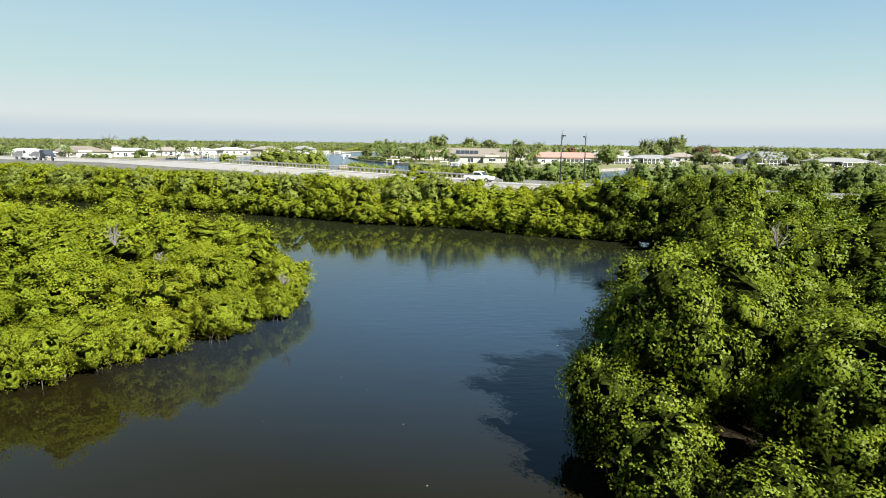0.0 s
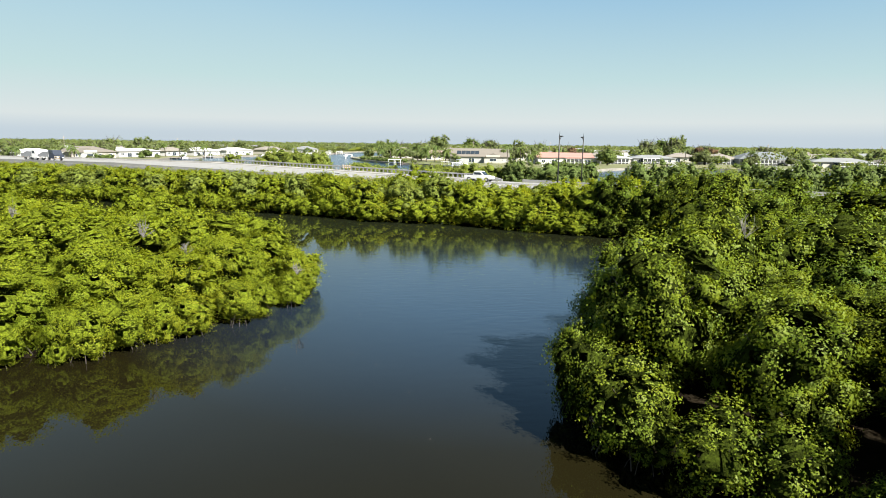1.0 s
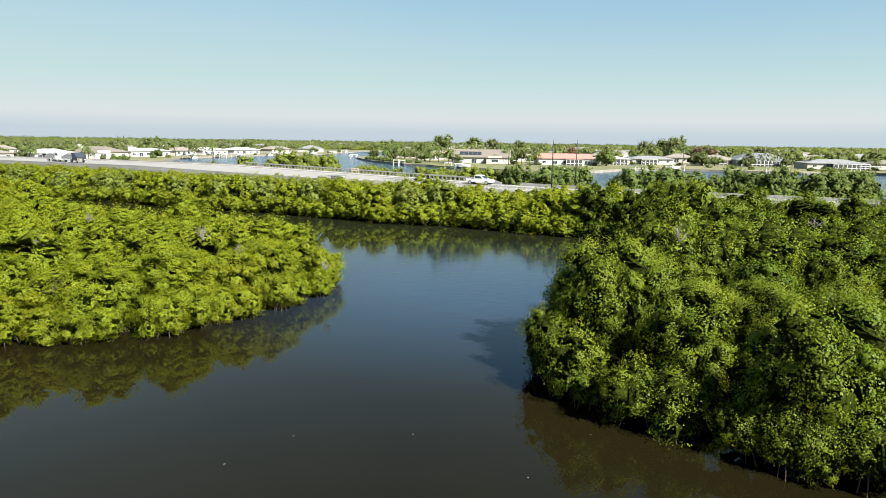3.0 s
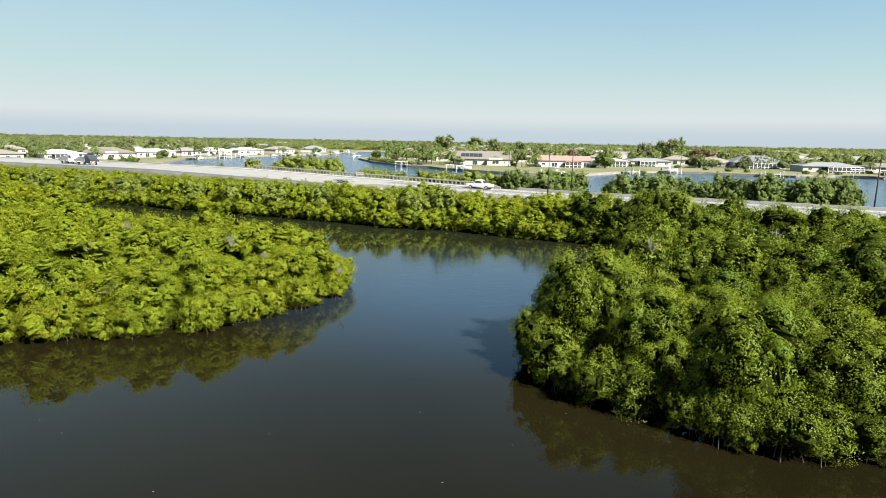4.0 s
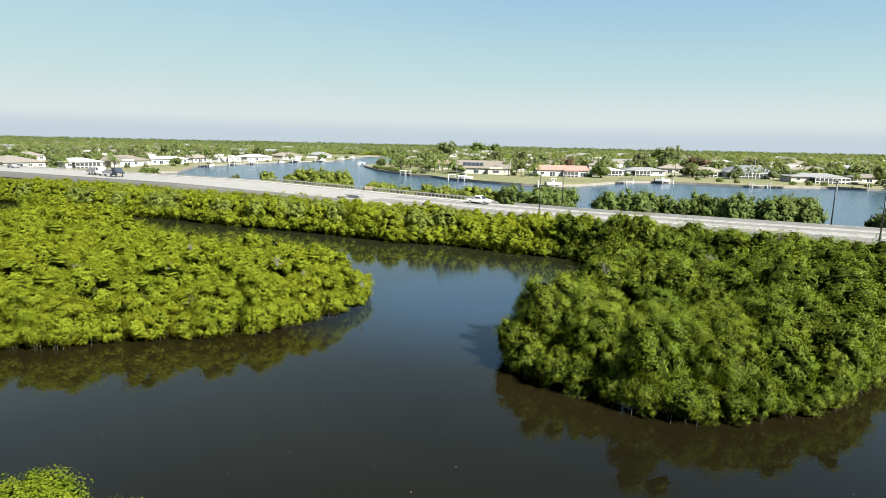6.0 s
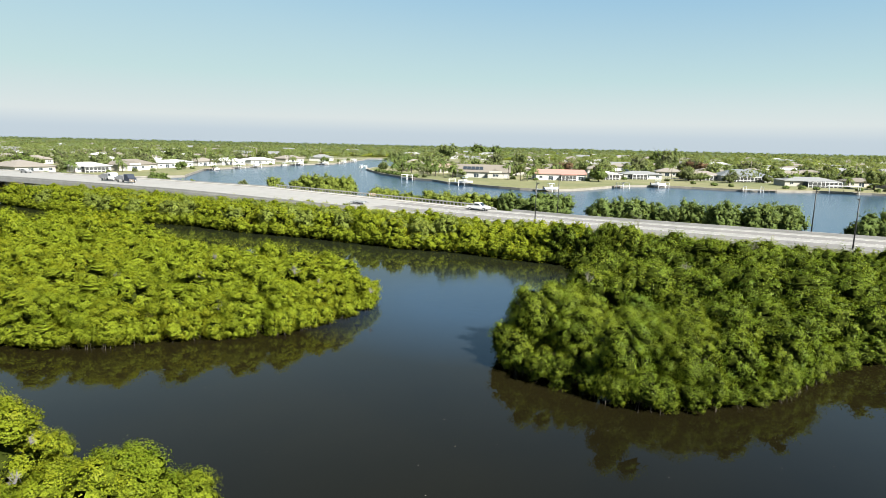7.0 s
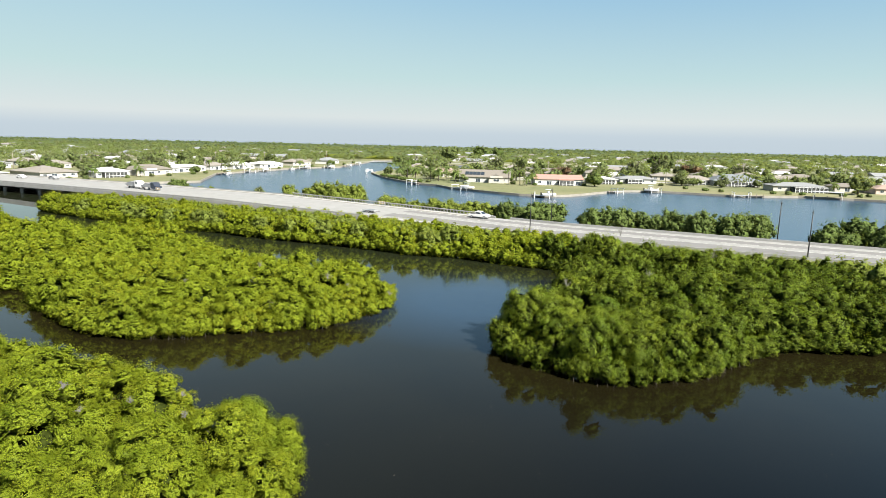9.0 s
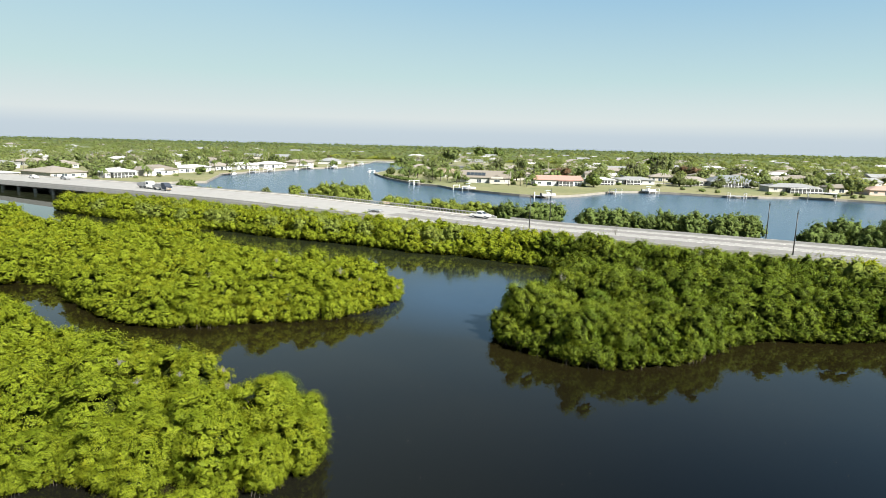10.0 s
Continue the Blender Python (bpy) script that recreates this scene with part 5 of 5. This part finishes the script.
def motorboat(x, y, turn, z=0.1, s=1.0):
    b = thing("motorboat", (x, y, z), turn, "white motorboat with a canvas top beside a dock", "boat", "moored boats")
    b.scale = (s, s, s)
    bm = bmesh.new()
    rings = []
    for u, wd, lo in ((-3.0, 1.1, 0.0), (-1.0, 1.2, -0.1), (1.2, 1.0, -0.05), (2.6, 0.5, 0.2), (3.3, 0.05, 0.6)):
        rings.append([bm.verts.new(p) for p in ((u, -wd, 0.95 + 0.06 * max(0, u)), (u, -wd * 0.8, 0.25), (u, 0, lo), (u, wd * 0.8, 0.25), (u, wd, 0.95 + 0.06 * max(0, u)))])
    for p, q in zip(rings, rings[1:]):
        for j in range(4):
            bm.faces.new((p[j], q[j], q[j + 1], p[j + 1]))
        bm.faces.new((p[4], q[4], q[0], p[0]))
    bm.faces.new(rings[0][::-1])
    bmesh.ops.recalc_face_normals(bm, faces=bm.faces[:])
    part("hull", bm, WHITE, b)
    part("console", boxes((-0.5, -0.45, 0.95, 0.3, 0.45, 1.75)), WHITE, b)
    part("canvas_top", boxes((-1.3, -0.9, 2.45, 0.9, 0.9, 2.53)), WALLS["blue"], b, "pale blue canvas top")
    for px, py in ((-1.2, -0.8), (-1.2, 0.8), (0.8, -0.8), (0.8, 0.8)):
        part("post", boxes((px - 0.03, py - 0.03, 0.95, px + 0.03, py + 0.03, 2.45)), GALV, b)
    part("outboard", boxes((-3.5, -0.25, 0.3, -3.05, 0.25, 1.35)), STEEL, b)


for x, y, turn, z in ((5.5, 229, -20, 1.0), (38, 200.5, 15, 1.0), (93, 241.5, -10, 1.0), (-58, 352, 92, 1.0), (-123, 346, 78, 1.0), (-107.5, 393, 68, 1.0), (-94, 412, 60, 1.0), (-84, 440, 88, 1.0), (-132, 304, 84, 0.0), (-114, 377, 74, 0.0), (-83, 482, 90, 1.0)):
    motorboat(x, y, turn, z)

bm = bmesh.new()
tube(bm, (0, 0, -0.2), (0, 0, 10.5), 0.16, 0.11, 8)
UPOLE = mesh_of("pole", bm, TIMBER, True)
UARM = mesh_of("cross_arm", boxes((-1.1, -0.07, 9.6, 1.1, 0.07, 9.75)), TIMBER)
for x, y in ((-175, 395), (-150, 430), (-215, 340), (-260, 275), (-232, 268), (60, 345), (120, 350), (185, 345), (250, 345), (-120, 520), (20, 420)):
    t = thing("utility_pole", (x, y, 0.7), 30, "weathered wooden utility pole with a cross arm", "utility pole", "utility poles")
    part("pole", UPOLE, None, t)
    part("cross_arm", UARM, None, t)


# ---- woods and gardens towards the horizon ----
def far_wood(label, y0, y1, gap, high, quads, size, leaf, share, clear):
    px, py = [], []
    y = y0
    while y < y1:
        half = 0.80 * (y + 60) + 20
        n = int(2 * half / gap * share)
        px.append(rng.uniform(-half, half, n))
        py.append(y + rng.uniform(0, gap, n))
        y += gap
    px, py = np.concatenate(px), np.concatenate(py)
    ok = inside(px, py, SHORE) & (to_edge(px, py, SHORE) > 12)
    for u, v in taken + [(h[0], h[1]) for h in homes]:
        ok &= (px - u) ** 2 + (py - v - 4) ** 2 > clear ** 2
    px, py = px[ok], py[ok]
    n = len(px)
    hh = high * rng.uniform(0.55, 1.25, n)
    quads *= 2
    d = rng.normal(0, 1, (n, quads, 3))
    d /= np.linalg.norm(d, axis=2)[:, :, None]
    d[:, :, 2] = np.abs(d[:, :, 2]) * 1.2 - 0.35
    w = hh * rng.uniform(0.42, 0.62, n)
    pos = np.stack([px[:, None] + d[:, :, 0] * w[:, None], py[:, None] + d[:, :, 1] * w[:, None], 1.0 + hh[:, None] * (0.52 + 0.42 * d[:, :, 2])], 2) + rng.normal(0, size * 0.3, (n, quads, 3))
    v = blades(rng, pos.reshape(-1, 3), d.reshape(-1, 3), size * 1.15, size * 1.0, 0.4)
    tagged(new("far_wood", leaf_mesh("far_wood", v, leaf)), label, "trees", "", "stuff")


far_wood("garden trees between the suburban roofs", 280, 620, 16, 7.5, 60, 1.2, LEAF_MILD, 0.85, 12)
far_wood("pale garden trees between the roofs", 280, 700, 22, 7.0, 46, 1.2, LEAF_PALE, 0.7, 12)


def far_canopy(label, y0, y1, cell, high, leaf, thin):
    """Closed treetops seen from afar: a sheet of rounded crowns, each a cell or two across, lower round the houses and open on the water."""
    ys = np.arange(y0, y1, cell)
    half = 0.82 * (y1 + 60)
    xs = np.arange(-half, half, cell)
    gx, gy = np.meshgrid(xs, ys)
    gx = gx + rng.uniform(-0.32, 0.32, gx.shape) * cell
    gy = gy + rng.uniform(-0.32, 0.32, gy.shape) * cell
    z = high * rng.uniform(0.45, 1.0, gx.shape) ** 0.8
    z *= 0.80 + 0.25 * np.sin(gx * 0.021 + 1.3 * np.sin(gy * 0.013)) * np.sin(gy * 0.017 + 0.7)
    z = np.where(rng.uniform(0, 1, z.shape) < thin, 0.5, z)
    for u, v in homes_at:
        if v > y0 - 30 and v < y1 + 30:
            z = np.where(np.hypot(gx - u, gy - v - 3) < 15, 0.4, z)
    fx, fy = gx.ravel(), gy.ravel()
    land_here = inside(fx, fy, SHORE) & (to_edge(fx, fy, SHORE) > 10) & (np.abs(fx + 1) < 0.80 * (fy + 60) + 20)
    z = np.where(land_here.reshape(z.shape), z, 0.2).ravel() + 0.8
    n, m = gx.shape
    ii, jj = np.meshgrid(np.arange(n - 1), np.arange(m - 1), indexing="ij")
    a = (ii * m + jj).ravel()
    quads = np.stack([a, a + 1, a + m + 1, a + m], 1)
    quads = quads[land_here[quads].all(1)]
    me = bpy.data.meshes.new("far_wood")
    me.from_pydata(np.stack([fx, fy, z], 1).tolist(), [], quads.tolist())
    me.materials.append(leaf)
    me.shade_smooth()
    tagged(new("far_wood", me), label, "trees", "", "stuff")


homes_at = [(h[0], h[1]) for h in homes]
far_wood("green treetops over the suburb", 620, 1300, 22, 7.0, 34, 1.7, LEAF_MILD, 0.7, 14)
far_wood("pale treetops over the suburb", 700, 1500, 30, 7.0, 26, 2.2, LEAF_PALE, 0.6, 14)
far_wood("treetops towards the horizon", 1300, 1940, 32, 8.0, 14, 3.6, LEAF_FAR_HAZED, 0.9, 0)
far_canopy("closed treetops over the suburb", 640, 1150, 8.0, 5.2, LEAF_MILD, 0.12)
far_canopy("flat green woods towards the added far water", 1150, 1960, 14.0, 6.5, LEAF_FAR_HAZED, 0.06)


# ---- vehicles ----
k = Nodes("tyre_rubber")
k.surface((0.02, 0.02, 0.02), 0.9)
RUBBER = k.mat
CARS = {"white": paint("white_car_paint", (0.78, 0.78, 0.77)), "dark": paint("dark_blue_paint", (0.02, 0.03, 0.05)), "grey": paint("grey_car_paint", (0.25, 0.26, 0.27)), "red": paint("red_car_paint", (0.35, 0.04, 0.03))}


def profile(points, wide):
    """A solid from a side outline in x and z, wide across y, with eased edges."""
    bm = bmesh.new()
    l = [bm.verts.new((x, -wide / 2, z)) for x, z in points]
    r = [bm.verts.new((x, wide / 2, z)) for x, z in points]
    n = len(points)
    bm.faces.new(l)
    bm.faces.new(r[::-1])
    for i in range(n):
        bm.faces.new((l[i], r[i], r[(i + 1) % n], l[(i + 1) % n]))
    bmesh.ops.recalc_face_normals(bm, faces=bm.faces[:])
    bmesh.ops.bevel(bm, geom=bm.edges[:], offset=0.06, segments=2, affect="EDGES")
    return bm


def vehicle(kind, x, y, z, turn, colour, label):
    v = thing(kind, (x, y, z), turn, label, "truck" if "truck" in kind else "car", "vehicles on the causeway")
    if kind == "pickup_truck":
        part("body", profile([(-2.7, 0.45), (2.65, 0.45), (2.7, 0.95), (1.3, 1.1), (0.55, 1.82), (-0.75, 1.85), (-0.95, 1.12), (-2.7, 1.12)], 1.9), CARS[colour], v)
        part("windows", profile([(1.0, 1.18), (0.5, 1.70), (-0.68, 1.72), (-0.78, 1.18)], 1.94), GLASS, v)
        part("windscreen", profile([(1.36, 1.16), (0.72, 1.74), (0.66, 1.74), (1.28, 1.16)], 1.6), GLASS, v)
        part("load_bed", boxes((-2.6, -0.8, 1.10, -1.0, 0.8, 1.14)), RUBBER, v)
        half, wheels = 2.7, (-1.75, 1.75)
    elif kind == "flatbed_truck":
        part("body", profile([(0.9, 0.6), (3.6, 0.6), (3.6, 1.5), (2.9, 1.6), (2.4, 2.6), (0.9, 2.65)], 2.3), CARS[colour], v)
        part("windows", profile([(2.5, 1.65), (2.15, 2.4), (1.2, 2.45), (1.2, 1.65)], 2.34), GLASS, v)
        part("bed", boxes((-3.8, -1.2, 0.95, 0.8, 1.2, 1.15), (-3.8, -1.2, 1.15, 0.8, -1.1, 1.7), (-3.8, 1.1, 1.15, 0.8, 1.2, 1.7), (0.6, -1.1, 1.15, 0.8, 1.1, 2.7)), CARS["grey"], v)
        part("load", profile([(-3.4, 1.16), (0.2, 1.16), (0.0, 2.1), (-1.6, 2.3), (-3.2, 1.9)], 1.9), CARS["grey"], v)
        half, wheels = 3.8, (-2.6, 2.6)
    else:
        part("body", profile([(-2.2, 0.35), (2.2, 0.35), (2.25, 0.8), (1.2, 0.95), (0.5, 1.42), (-1.2, 1.45), (-1.9, 1.0), (-2.25, 0.9)], 1.8), CARS[colour], v)
        part("windows", profile([(1.0, 0.98), (0.45, 1.34), (-1.1, 1.36), (-1.6, 0.98)], 1.84), GLASS, v)
        half, wheels = 2.25, (-1.4, 1.4)
    for sx in wheels:
        for sy in (-0.86, 0.86):
            bm = bmesh.new()
            tube(bm, (sx, sy - 0.12, 0.38), (sx, sy + 0.12, 0.38), 0.38, 0.38, 16)
            w = part("wheel", bm, RUBBER, v)
            bm = bmesh.new()
            tube(bm, (sx, sy - 0.13, 0.38), (sx, sy + 0.13, 0.38), 0.22, 0.22, 12)
            part("rim", bm, GALV, w)
    for sy in (-0.65, 0.65):
        part("headlight", boxes((half - 0.08, sy - 0.18, 0.72, half + 0.02, sy + 0.18, 0.9)), WHITE, v)
        part("tail_light", boxes((-half - 0.02, sy - 0.12, 0.75, -half + 0.05, sy + 0.12, 1.0)), CARS["red"], v)


def on_road(s, off):
    e, d, n, w, z = road_at(s)
    p = e + n * off
    return p[0], p[1], z, math.degrees(math.atan2(-d[1], -d[0]))


x, y, z, turn = on_road(3.02, 3.6)
vehicle("pickup_truck", x, y, z + 0.012, turn, "white", "white pickup truck on the causeway by the parapet end")
x, y, z, turn = on_road(5.57, 15.0)
vehicle("flatbed_truck", x, y, z, turn, "dark", "dark blue work truck parked on the bridge")
x, y, z, turn = on_road(5.71, 13.5)
vehicle("flatbed_truck", x, y, z, turn, "white", "white work truck with a loaded bed on the bridge")
x, y, z, turn = on_road(5.78, 10.0)
vehicle("pickup_truck", x, y, z, turn, "white", "white pickup parked on the bridge")
x, y, z, turn = on_road(6.55, 5.0)
vehicle("car", x, y, z, turn, "grey", "grey car on the far end of the bridge")
x, y, z, turn = on_road(6.75, 9.0)
vehicle("car", x, y, z, turn, "white", "white car on the far end of the bridge")


# ---- roadworks on the bridge ----
ORANGE = worn("orange_barrier_board", (0.34, 0.22, 0.10), (0.42, 0.28, 0.13), 2.0, 0.6, 0.1)
for at, off in ((3.90, 1.1), (5.50, 16.6)):
    x, y, z, turn = on_road(at, off)
    b = thing("road_barrier", (x, y, z + 0.16 if off < 2.2 else z), turn, "faded orange striped work barrier on the bridge deck", "barrier", "roadwork barriers")
    for zz in (0.55, 0.95):
        part("board", boxes((-1.1, -0.03, zz, 1.1, 0.03, zz + 0.26)), ORANGE, b)
        for k in range(4):
            part("stripe", boxes((-0.95 + k * 0.55, -0.036, zz + 0.02, -0.72 + k * 0.55, 0.036, zz + 0.24)), WHITE, b, "white stripe on the board")
    for u in (-0.9, 0.9):
        part("leg", boxes((u - 0.03, -0.35, 0.0, u + 0.03, 0.35, 0.06), (u - 0.03, -0.03, 0.06, u + 0.03, 0.03, 1.25)), GALV, b)

x, y, z, turn = on_road(3.75, 14.6)
trailer = thing("flat_trailer", (x, y, z), turn, "low grey flat trailer parked on the bridge deck", "trailer")
part("bed", boxes((-1.9, -0.9, 0.42, 1.9, 0.9, 0.54), (-1.9, -0.94, 0.54, 1.9, -0.88, 0.72), (-1.9, 0.88, 0.54, 1.9, 0.94, 0.72)), GALV, trailer)
part("drawbar", boxes((1.9, -0.06, 0.40, 3.0, 0.06, 0.48)), STEEL, trailer)
for u in (-0.45, 0.35):
    for v in (-0.98, 0.98):
        bm = bmesh.new()
        tube(bm, (u, v - 0.09, 0.31), (u, v + 0.09, 0.31), 0.31, 0.31, 14)
        w = part("wheel", bm, RUBBER, trailer)
        bm = bmesh.new()
        tube(bm, (u, v - 0.1, 0.31), (u, v + 0.1, 0.31), 0.16, 0.16, 10)
        part("rim", bm, GALV, w)

# ---- two more mangroves on the creek point ----
for x, y, high in ((16.4, 9.6, 5.2), (14.6, 11.4, 5.6)):
    mangrove(x, y, high, NEAR, False, 1.0, "bushy red mangrove with green leaves darkened for shade on the creek point")
